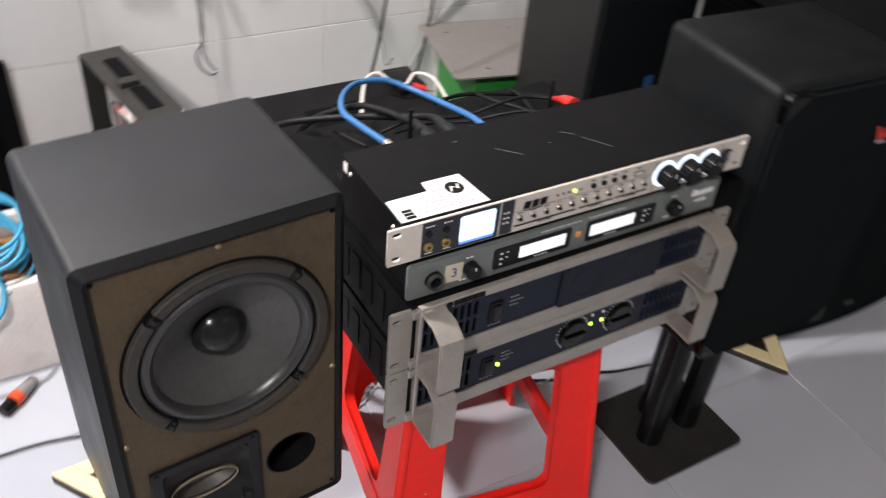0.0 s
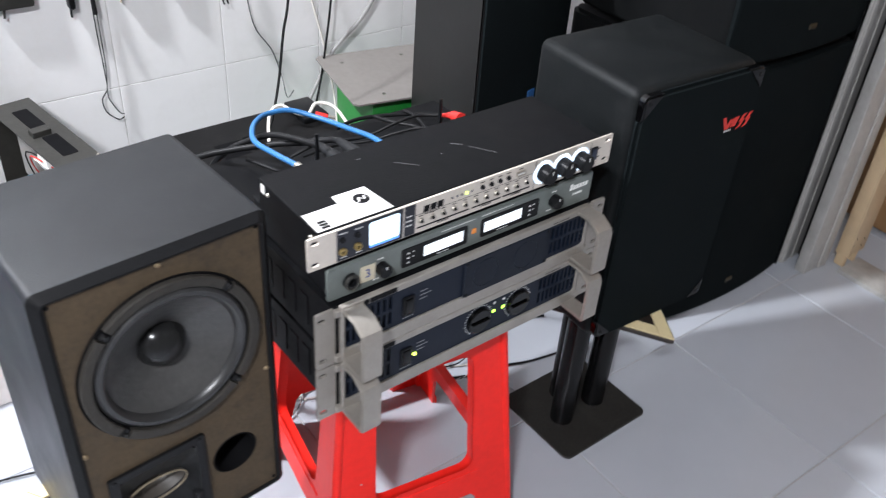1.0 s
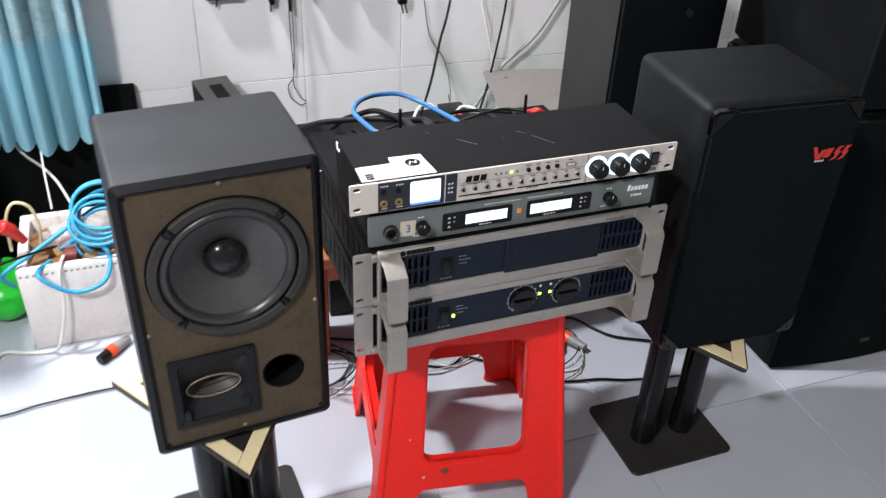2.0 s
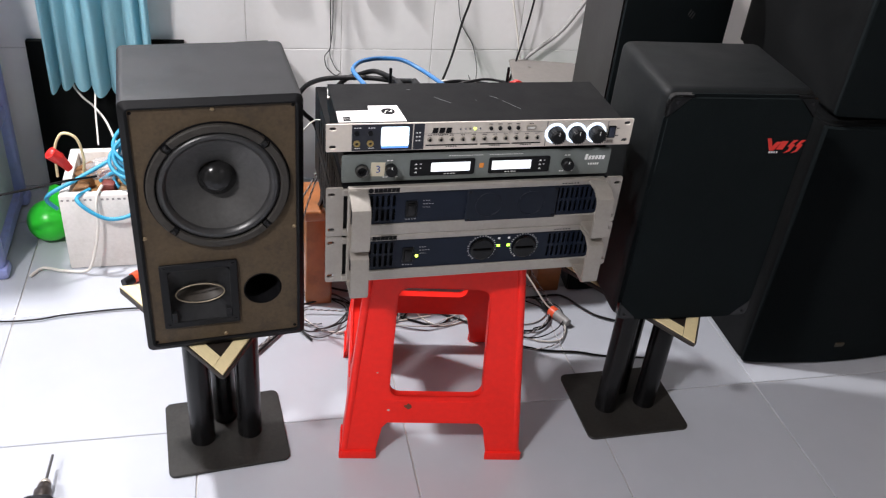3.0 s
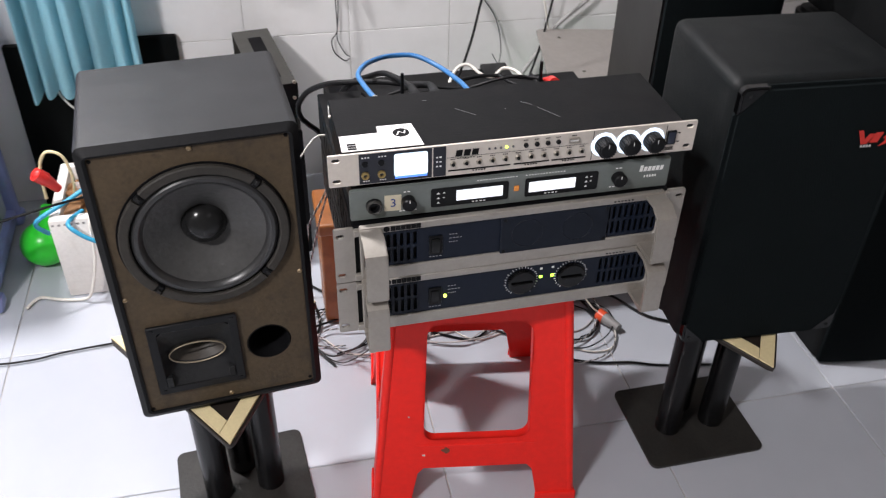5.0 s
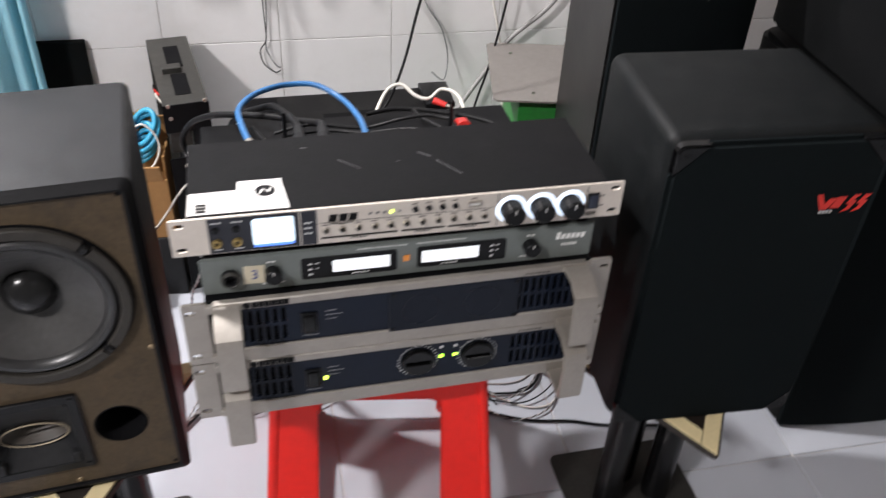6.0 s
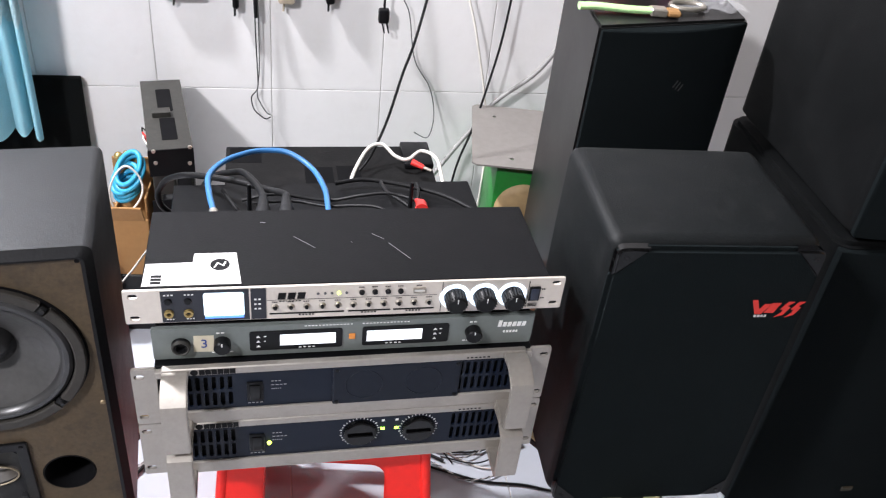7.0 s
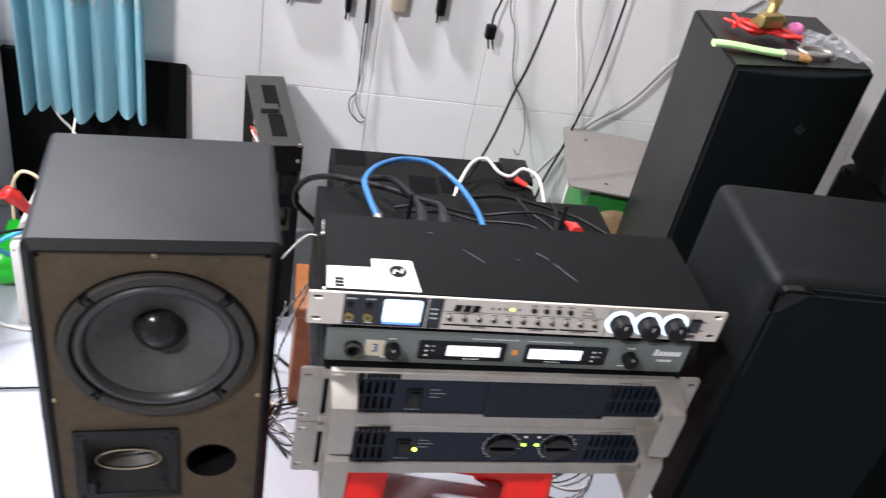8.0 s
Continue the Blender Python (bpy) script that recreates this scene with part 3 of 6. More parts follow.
def microphone_receiver(m):
    rc = thing("microphone_receiver", m, "green-grey wireless microphone receiver with two lit displays", "receiver")
    w, h = 0.2155, 0.0455
    part("case", box(B(), -w + 0.004, w - 0.004, 0.004, 0.19, 0.002, h - 0.001, 0.002, 1), CASE_BLACK, rc)
    bm = sheet(B(), roundrect(0, h / 2, 2 * w, h, 0.003, 3), (), 0.006, at_front(-0.002))
    bmesh.ops.bevel(bm, geom=[e for e in bm.edges if e.calc_face_angle(0) > 1.2], offset=0.0012, segments=2, affect="EDGES")
    part("faceplate", bm, RECEIVER_GREY, rc)

    def X(u):
        return -w + 2 * w * u

    for a, b, lx0, lx1 in ((0.24, 0.478, 0.317, 0.46), (0.53, 0.763, 0.542, 0.69)):
        panel = part("display_panel", sheet(B(), roundrect((X(a) + X(b)) / 2, 0.0225, X(b) - X(a), 0.0275, 0.003, 4), (), 0.0012, at_front(-0.0032)), PLASTIC, rc, "black glossy display window")
        part("display", box(B(), X(lx0), X(lx1), -0.0038, -0.0033, 0.0155, 0.031), LCD, panel, "lit white display")
        bm = B()
        side = 0.262 if a < 0.4 else 0.725
        for k, z in enumerate((0.0295, 0.0225, 0.0155)):
            poly(bm, [(X(side) - 0.0022, z - 0.0012), (X(side) + 0.0022, z - 0.0012), (X(side), z + 0.0016)], -0.0034)
            if k < 2:
                bars(bm, X(side) + 0.006 if a < 0.4 else X(side) + 0.005, z, 0.004, 0.0012, -0.0034, 1, k)
        bars(bm, (X(lx0) + X(lx1)) / 2 - 0.01, 0.0115, 0.02, 0.0013, -0.0034, 4, 7)
        part("button_print", bm, INK_WHITE, panel)
    part("badge_light", box(B(), X(0.495), X(0.512), -0.0035, -0.0018, 0.019, 0.0275, 0.001, 1), LED_ORANGE, rc, "small orange lit badge")
    bm = B()
    bars(bm, X(0.38), h - 0.004, 0.055, 0.001, -0.0021, 14, 12)
    bars(bm, X(0.53), h - 0.004, 0.055, 0.001, -0.0021, 14, 13)
    for u in (0.17, 0.83):
        bars(bm, X(u) - 0.005, 0.0365, 0.01, 0.0016, -0.0021, 2, 5)
        bars(bm, X(u) - 0.011, 0.0085, 0.009, 0.0016, -0.0021, 2, 6)
        bars(bm, X(u) + 0.004, 0.0085, 0.009, 0.0016, -0.0021, 2, 8)
    part("panel_print", bm, INK_WHITE, rc)
    # name mark as plain slanted bars, model mark as short bars
    bm = B()
    for k in range(6):
        x = X(0.898) + k * 0.0058
        hh = 0.0095 if k == 0 else 0.0066
        poly(bm, [(x, 0.0275), (x + 0.0042, 0.0275), (x + 0.0052, 0.0275 + hh), (x + 0.001, 0.0275 + hh)], -0.0023)
    bars(bm, X(0.916), 0.0195, 0.019, 0.0034, -0.0021, 5, 14)
    part("maker_mark", bm, INK_WHITE, rc, "white slanted bars")
    mt = Matrix.Rotation(math.pi / 2, 4, "X")
    bm = lathe(B(), [(0.0, 0.001), (0.0052, 0.001), (0.0056, 0.006), (0.0098, 0.006), (0.0105, 0.0)], Matrix.Translation((X(0.07), -0.002, 0.021)) @ mt, 28)
    ms = part("microphone_socket", bm, PLASTIC, rc)
    part("socket_rim", lathe(B(), [(0.0072, 0.0062), (0.0084, 0.0072), (0.0098, 0.0062), (0.0104, 0.004)], Matrix.Translation((X(0.07), -0.002, 0.021)) @ mt, 28), CHASSIS, ms, "dull dark metal rim")
    bm = sheet(B(), [(X(0.1), 0.0108), (X(0.15), 0.01), (X(0.152), 0.0335), (X(0.102), 0.0342)], (), 0.0004, at_front(-0.0026))
    tape = part("tape_label", bm, mat("yellowed_paper_tape", (0.62, 0.56, 0.42), 0.7, vary=0.08, grain=120, bump=0.05), rc, "yellowed tape label with a number")
    bm = letters("3", 0.017)
    bmesh.ops.transform(bm, matrix=Matrix.Translation((X(0.127), -0.0029, 0.0218)) @ Matrix.Rotation(math.pi / 2, 4, "X"), verts=bm.verts[:])
    part("number", bm, mat("blue_marker_ink", (0.03, 0.06, 0.25), 0.6, vary=0.05, bump=0), tape)
    for u, r in ((0.172, 0.0092), (0.83, 0.0095)):
        bm = lathe(B(), [(0.0, 0.012), (r * 0.85, 0.012), (r, 0.0105), (r, 0.0), (0.0, 0.0)], Matrix.Translation((X(u), -0.002, 0.0222)) @ mt, 28)
        k = part("knob", bm, PLASTIC, rc)
        part("pointer", box(B(), X(u) - 0.0005, X(u) + 0.0005, -0.0145, -0.0139, 0.0265, 0.0305), INK_WHITE, k)
    for x in (-0.111, 0.094):
        bm = cyl(B(), (x, 0.192, 0.03), (x, 0.2, 0.03), 0.006, 0.006, 14)
        cyl(bm, (x, 0.196, 0.03), (x + 0.001, 0.199, 0.1), 0.0034, 0.0024, 12)
        part("aerial", bm, PLASTIC, rc, "short black stub aerial")
    return rc


microphone_receiver(pose(0.0, 0.0, 0.6385, 0, 0, 1.0))


def vocal_processor(m):
    vp = thing("vocal_processor", m, "black one-unit karaoke processor with champagne faceplate and lit knobs", "audio processor")
    w, h = 0.2413, 0.0445

    def X(u):
        return -w + 2 * w * u

    part("case", box(B(), -0.2235, 0.2235, 0.003, 0.146, 0.002, h - 0.0015, 0.001, 1), CASE_BLACK, vp, "matt black sheet steel case")
    slots = [roundrect(X(u), z, 0.0105, 0.006, 0.0028, 3) for u in (0.02, 0.98) for z in (0.0075, h - 0.0075)]
    bm = sheet(B(), roundrect(0, h / 2, 2 * w, h, 0.0015, 2), slots, 0.003, at_front(-0.003))
    part("faceplate", bm, CHAMPAGNE, vp)
    # dark bay with sockets and screen
    bay = part("display_bay", box(B(), X(0.078), X(0.303), -0.0038, -0.0028, 0.0012, h - 0.0012), mat("dark_blue_bay", (0.012, 0.014, 0.022), 0.35, vary=0.1, bump=0), vp, "dark glossy display bay")
    part("screen", sheet(B(), roundrect(X(0.2115), 0.0238, 0.042, 0.032, 0.003, 3), (), 0.0006, at_front(-0.0045)), SCREEN, bay, "lit blue-white screen")
    part("screen_edge", box(B(), X(0.1695), X(0.2535), -0.0049, -0.0039, 0.0052, 0.0082), SCREEN_BLUE, bay)
    part("bay_divider", box(B(), X(0.2665), X(0.2695), -0.0042, -0.0037, 0.001, h - 0.001), CHAMPAGNE, bay)
    mt = Matrix.Rotation(math.pi / 2, 4, "X")
    for u in (0.093, 0.135):
        bm = lathe(B(), [(0.0, -0.001), (0.0026, -0.001), (0.0026, 0.0028), (0.0048, 0.0028), (0.0052, 0.0)], Matrix.Translation((X(u), -0.0038, 0.0135)) @ mt, 22)
        part("socket", bm, BRASS, bay, "brass headphone-size socket")
        part("grommet", cyl(B(), (X(u), -0.0038, 0.0295), (X(u), -0.0055, 0.0295), 0.0042, 0.0036, 18), PLASTIC, bay)
    bm = B()
    for u in (0.085, 0.128):
        bars(bm, X(u), 0.0385, 0.011, 0.0015, -0.0039, 3, 4)
        bars(bm, X(u) + 0.001, 0.0055, 0.009, 0.0012, -0.0039, 3, 6)
    for z in (0.029, 0.0225, 0.016):
        bars(bm, X(0.277), z, 0.0085, 0.002, -0.0039, 2, 3)
    part("bay_print", bm, INK_WHITE, bay)
    # angular name mark and legends
    bm = B()
    z0, z1 = 0.0275, 0.036
    for k in range(3):
        x = X(0.328) + 0.0104 * k
        poly(bm, [(x, z0), (x + 0.0082, z0), (x + 0.0096, z1), (x + 0.0014, z1)], -0.0031)
    bars(bm, X(0.332), 0.0245, 0.024, 0.0011, -0.0031, 7, 2)
    for a, b in ((0.31, 0.478), (0.487, 0.585), (0.592, 0.688)):
        box(bm, X(a), X(b), -0.0034, -0.0031, 0.0062, 0.0082)
        bars(bm, (X(a) + X(b)) / 2 - 0.009, 0.0047, 0.018, 0.0015, -0.0031, 5, 3)
    for k in range(11):
        bars(bm, X(0.3225 + 0.0352 * k) - 0.0035, 0.0235, 0.007, 0.0011, -0.0031, 3, k)
    for u in (0.517, 0.547, 0.577, 0.606, 0.65):
        bars(bm, X(u) - 0.0035, 0.0405, 0.007, 0.0011, -0.0031, 3, 2)
    for z in (0.0288, 0.016):
        bars(bm, X(0.945), z, 0.005, 0.0014, -0.0031, 2, 2)
    box(bm, X(0.305), X(0.692), -0.0034, -0.0031, 0.0262, 0.0265)
    box(bm, X(0.703), X(0.7045), -0.0034, -0.0031, 0.001, h - 0.001)
    box(bm, X(0.912), X(0.9135), -0.0034, -0.0031, 0.003, h - 0.003)
    for k in range(3):
        box(bm, X(0.916), X(0.94), -0.0034, -0.0031, 0.0042 + 0.0018 * k, 0.005 + 0.0018 * k)
    part("panel_print", bm, INK_DARK, vp)
    for k in range(11):
        u = 0.3225 + 0.0352 * k
        bm = lathe(B(), [(0.0, 0.0042), (0.0016, 0.0042), (0.0019, 0.0035), (0.0019, 0.0012), (0.003, 0.0012), (0.0032, 0.0)], Matrix.Translation((X(u), -0.003, 0.0165)) @ mt, 18)
        kb = part("small_knob", bm, PLASTIC, vp, "tiny black trimmer")
        part("knob_collar", lathe(B(), [(0.0022, 0.0016), (0.003, 0.002), (0.004, 0.0006), (0.0041, 0.0)], Matrix.Translation((X(u), -0.003, 0.0165)) @ mt, 18), SCREW, kb, "bright collar")
    for u in (0.517, 0.547, 0.577, 0.606):
        part("button", lathe(B(), [(0.0, 0.0028), (0.0024, 0.0028), (0.003, 0.0022), (0.0032, 0.0), (0.0, 0.0)], Matrix.Translation((X(u), -0.003, 0.0335)) @ mt, 18), PLASTIC, vp)
    usb = part("usb_socket", sheet(B(), roundrect(X(0.65), 0.0335, 0.015, 0.0068, 0.0012, 2), [roundrect(X(0.65), 0.0335, 0.0125, 0.0046, 0.0006, 2)], 0.002, at_front(-0.005)), SCREW, vp)
    part("tongue", box(B(), X(0.638), X(0.662), -0.004, -0.0031, 0.0318, 0.034), PAPER, usb)
    for k, u in enumerate((0.418, 0.434, 0.449, 0.465, 0.482)):
        part("indicator", ball(B(), (X(u), -0.0034, 0.0335), 0.0016 if k != 3 else 0.0019, u=10, v=6), LED_YELLOW if k == 3 else mat("unlit_indicator", (0.1, 0.1, 0.11), 0.3, bump=0), vp)
    for u in (0.735, 0.8045, 0.8735):
        c = Matrix.Translation((X(u), -0.003, 0.0225)) @ mt
        part("light_ring", lathe(B(), [(0.0128, 0.0012), (0.0168, 0.0012), (0.0172, 0.0)], c, 44), RING, vp, "glowing white ring")
        kn = part("knob", lathe(B(), [(0.0, 0.0185), (0.0095, 0.0185), (0.0108, 0.0172), (0.0122, 0.002), (0.0132, 0.0), (0.0, 0.0)], c, 44), PLASTIC, vp, "black ridged knob")
        bm = B()
        for k in range(20):
            a = 2 * math.pi * k / 20
            x, z = X(u) + 0.0116 * math.cos(a), 0.0225 + 0.0116 * math.sin(a)
            cyl(bm, (x, -0.004, z), (x, -0.0195, z), 0.0011, 0.0009, 6)
        tagged(part("knurling", bm, PLASTIC, kn), kind="stuff")
        part("pointer", box(B(), X(u) - 0.0004, X(u) + 0.0004, -0.0219, -0.0214, 0.0265, 0.0322), INK_WHITE, kn)
    sw = part("power_switch", box(B(), X(0.915), X(0.942), -0.0052, -0.0028, 0.0128, 0.0335, 0.0008, 1), PLASTIC, vp, "black rocker switch")
    part("rocker", box(B(), X(0.919), X(0.938), -0.0068, -0.0045, 0.0148, 0.0315, 0.0015, 2), mat("rocker_navy", (0.02, 0.025, 0.045), 0.35, bump=0), sw)
    # paper warranty label on the lid
    top = h - 0.0012
    bm = sheet(B(), [(-0.2225, 0.006), (-0.1205, 0.006), (-0.1265, 0.061), (-0.1715, 0.061), (-0.1725, 0.045), (-0.2215, 0.044)], (), 0.0005, Matrix.Translation((0, 0, top)))
    lab = part("paper_label", bm, PAPER, vp, "white stepped paper label with print")
    zig = [(-0.1505, 0.0345), (-0.1485, 0.0345), (-0.1455, 0.0415), (-0.139, 0.0365), (-0.1365, 0.0455), (-0.1385, 0.0455), (-0.1405, 0.0395), (-0.1465, 0.0445)]
    bm = sheet(B(), circle(-0.1435, 0.04, 0.0105, 24), [zig], 0.0003, Matrix.Translation((0, 0, top + 0.0005)))
    for k in range(3):
        box(bm, -0.2145, -0.2035, 0.0085 + 0.0055 * k, 0.0128 + 0.0055 * k, top + 0.0005, top + 0.0008)
    part("label_mark", bm, INK_DARK, lab, "black round emblem and block")
    bm = B()
    rnd = random.Random(4)
    for r_ in range(6):
        x = -0.2
        y = 0.041 - 0.0056 * r_
        while x < -0.158 + 0.02 * (r_ > 2):
            k = rnd.uniform(0.003, 0.009)
            box(bm, x, x + k, y, y + 0.0014, top + 0.0005, top + 0.0007)
            x += k + 0.0018
    rnd = random.Random(9)
    x = -0.169
    while x < -0.131:
        k = rnd.uniform(0.0006, 0.002)
        box(bm, x, x + k, 0.053, 0.0585, top + 0.0005, top + 0.0007)
        x += k + 0.0014
    part("label_print", bm, mat("grey_print", (0.35, 0.3, 0.3), 0.6, bump=0), lab)
    # bright scratches in the lid's paint
    bm = B()
    for x, y, x2, y2 in ((-0.062, 0.09, -0.039, 0.0675), (0.029, 0.0925, 0.042, 0.0815), (0.0465, 0.0735, 0.068, 0.042), (0.003, 0.0775, 0.0045, 0.076), (-0.1, 0.12, -0.094, 0.119)):
        d = Vector((x2 - x, y2 - y, 0))
        n = Vector((-d.y, d.x, 0)).normalized() * 0.0003
        sheet(bm, [(x - n.x, y - n.y), (x2 - n.x, y2 - n.y), (x2 + n.x, y2 + n.y), (x + n.x, y + n.y)], (), 0.0002, Matrix.Translation((0, 0, top)))
    part("scratches", bm, mat("dull_scratch", (0.27, 0.27, 0.28), 0.45, metal=0.3, vary=0.3, bump=0), vp, "bare metal scratches")
    for x in (-0.224, 0.224):
        for y in (0.02, 0.122):
            part("side_screw", cyl(B(), (x * 0.997, y, 0.03), (x * 1.008, y, 0.03), 0.003, 0.002, 12), SCREW, vp)
    part("side_seal", box(B(), -0.2242, -0.2236, 0.13, 0.139, 0.026, 0.038), PAPER, vp, "small white seal")
    return vp


vocal_processor(pose(0.002, 0.003, 0.6905, 0, 0, 0.8))

# ---------------------------------------------------------------- loudspeakers on stands
SPEAKER_Z = 0.33


def screw_head(x, z, y, parent):
    bm = lathe(B(), [(0.0, 0.0018), (0.0024, 0.0016), (0.0035, 0.0), (0.0, 0.0)], Matrix.Translation((x, y, z)) @ Matrix.Rotation(math.pi / 2, 4, "X"), 14)
    box(bm, x - 0.0028, x + 0.0028, y - 0.0026, y - 0.0016, z - 0.0004, z + 0.0004)
    part("screw", bm, SCREW_DULL, parent)


def open_loudspeaker(m):
    """Two-way box with its grille taken off; local origin at the foot of the front's middle."""
    sp = thing("loudspeaker", m, "black vinyl two-way loudspeaker with bare brown baffle and no grille", "loudspeaker", "pair of stand loudspeakers")
    w, h, d = 0.1245, 0.436, 0.214
    bm = sheet(B(), roundrect(0, h / 2 - 0.0025, 2 * w + 0.008, h + 0.011, 0.01, 4), [roundrect(0, h / 2, 2 * w - 0.017, h - 0.017, 0.004, 3)], d - 0.009, at_front(0.009))
    # chamfered front lip
    lip = B()
    ring = [roundrect(0, h / 2 - 0.0025, 2 * w + 0.008, h + 0.011, 0.01, 4), roundrect(0, h / 2, 2 * w - 0.009, h - 0.011, 0.008, 4), roundrect(0, h / 2, 2 * w - 0.017, h - 0.017, 0.004, 4)]
    cabinet = bm
    bm = lip
    loops = [[bm.verts.new((x, y, z)) for x, z in r] for r, y in zip(ring, (0.009, 0.0, 0.001))]
    for p_, q_ in zip(loops, loops[1:]):
        for k in range(len(p_)):
            bm.faces.new((p_[k], p_[(k + 1) % len(p_)], q_[(k + 1) % len(q_)], q_[k]))
    inner = [bm.verts.new((x, 0.012, z)) for x, z in ring[2]]
    for k in range(len(inner)):
        bm.faces.new((loops[2][k], loops[2][(k + 1) % len(inner)], inner[(k + 1) % len(inner)], inner[k]))
    part("front_lip", lip, VINYL_EDGE, sp, "worn black front edge")
    part("cabinet", cabinet, VINYL, sp, "textured black vinyl cabinet")
    part("back_panel", box(B(), -w + 0.007, w - 0.007, d - 0.014, d - 0.003, 0.007, h - 0.007), VINYL_EDGE, sp)
    mt = Matrix.Rotation(math.pi / 2, 4, "X")
    yb = 0.004
    wz, wr = 0.2965, 0.0965
    px, pz, pr = 0.06, 0.099, 0.031
    holes = [circle(0.001, wz, wr, 48), circle(px, pz, pr, 36), roundrect(-0.0375, 0.102, 0.105, 0.11, 0.003, 2)]
    baf = part("baffle", sheet(B(), roundrect(0, h / 2, 2 * w - 0.0175, h - 0.0175, 0.004, 3), holes, 0.012, at_front(yb)), BAFFLE, sp, "brown bare board baffle, stained")
    # woofer: cast rim, roll surround, cone, dust cap
    c = Matrix.Translation((0.001, yb, wz)) @ mt
    rim = part("woofer_rim", lathe(B(), [(0.088, -0.004), (0.0885, 0.0012), (0.1062, 0.0012), (0.1068, 0.0)], c, 72), SLOT, baf, "black pressed woofer rim")
    for a in (45, 135, 225, 315):
        bm = B()
        rows = []
        for k in range(15):
            t = radians(a + 3.5 + 83 * k / 14)
            rows.append([bm.verts.new((0.001 + r * math.cos(t), yb - y, wz + r * math.sin(t))) for r, y in ((0.1042, 0.0008), (0.1042, 0.0065), (0.1026, 0.0078), (0.0935, 0.0078), (0.0918, 0.0065), (0.0918, 0.0008))])
        for p_, q_ in zip(rows, rows[1:]):
            for k in range(6):
                bm.faces.new((p_[k], p_[(k + 1) % 6], q_[(k + 1) % 6], q_[k]))
        bm.faces.new(rows[0])
        bm.faces.new(rows[-1][::-1])
        part("gasket_arc", bm, GASKET, baf, "dusty brown-black gasket arc")
        ca, sa = math.cos(radians(a)), math.sin(radians(a))
        rot = Matrix.Translation((0.001 + 0.098 * ca, yb - 0.0072, wz + 0.098 * sa)) @ Matrix.Rotation(-radians(a), 4, "Y")
        tab = box(B(), -0.0065, 0.005, -0.0005, 0.006, -0.0045, 0.0045, 0.0015, 1)
        bmesh.ops.transform(tab, matrix=rot, verts=tab.verts[:])
        part("rim_clamp", tab, PLASTIC, baf)
        part("clamp_screw", cyl(B(), (0.001 + 0.099 * ca, yb - 0.008, wz + 0.099 * sa), (0.001 + 0.099 * ca, yb - 0.0102, wz + 0.099 * sa), 0.003, 0.0024, 10), RUBBER, baf)
    part("surround", lathe(B(), [(0.0905, -0.001), (0.0895, 0.0032), (0.086, 0.0062), (0.0815, 0.0064), (0.0775, 0.0035), (0.0755, -0.002)], c, 72), SURROUND, baf, "satin rubber roll surround")
    part("cone", lathe(B(), [(0.0765, -0.0015), (0.064, -0.0085), (0.05, -0.017), (0.032, -0.026), (0.028, -0.028)], c, 72), CONE, baf, "dark paper cone")
    part("dust_cap", lathe(B(), [(0.0, -0.0075), (0.01, -0.009), (0.02, -0.0135), (0.0265, -0.0215), (0.029, -0.0265)], c, 56), mat("satin_dust_cap", (0.012, 0.012, 0.0122), 0.2, vary=0.2, grain=160, bump=0.05, spec=0.3), baf, "satin black dust cap")
    part("woofer_basket", lathe(B(), [(0.096, -0.002), (0.06, -0.05), (0.0, -0.05)], c, 32), SLOT, baf)
    # horn tweeter
    hx, hz = -0.0385, 0.102
    hf = [roundrect(hx, hz, 0.119, 0.124, 0.003, 3)]
    bm = sheet(B(), hf[0], [roundrect(hx, hz, 0.094, 0.1, 0.004, 4)], 0.005, at_front(yb - 0.005))
    bmesh.ops.bevel(bm, geom=[e for e in bm.edges if e.calc_face_angle(0) > 1.2], offset=0.001, segments=1, affect="EDGES")
    part("horn_flange", bm, PLASTIC, baf, "black square horn flange")
    # flare between the flange opening and the oval throat
    bm = B()
    n = 48
    outer, throat = [], []
    for k in range(n):
        a = 2 * math.pi * (k + 0.5) / n
        ca, sa = math.cos(a), math.sin(a)
        reach = 1 / max(abs(ca), abs(sa))
        outer.append((hx + 0.0472 * ca * reach, hz + 0.0502 * sa * reach))
        throat.append((hx + 0.0385 * ca, hz - 0.0085 + 0.0185 * sa))
    r0 = [bm.verts.new((x, yb - 0.0035, z)) for x, z in outer]
    r1 = [bm.verts.new((x, yb + 0.017, z)) for x, z in throat]
    for k in range(n):
        bm.faces.new((r0[k], r0[(k + 1) % n], r1[(k + 1) % n], r1[k]))
    part("horn_flare", bm, PLASTIC_DULL, baf)
    bm = B()
    r1 = [bm.verts.new((x, yb + 0.0168, z)) for x, z in throat]
    r2 = [bm.verts.new((hx + (x - hx) * 0.3, yb + 0.042, hz - 0.0085 + (z - hz + 0.0085) * 0.3)) for x, z in throat]
    for k in range(n):
        bm.faces.new((r1[k], r1[(k + 1) % n], r2[(k + 1) % n], r2[k]))
    bm.faces.new(r2)
    part("horn_throat", bm, mat("dusty_brown_throat", (0.05, 0.042, 0.034), 0.5, vary=0.25, grain=140, bump=0.1), baf, "dusty brown throat")
    ring = [(hx + 0.0382 * math.cos(a), yb + 0.0125, hz - 0.0085 + 0.0183 * math.sin(a)) for a in [2 * math.pi * k / 20 for k in range(20)]]
    part("throat_ring", sweep(B(), ring, 0.0012, 8, 3, True), GOLD, baf, "dull gold oval ring")
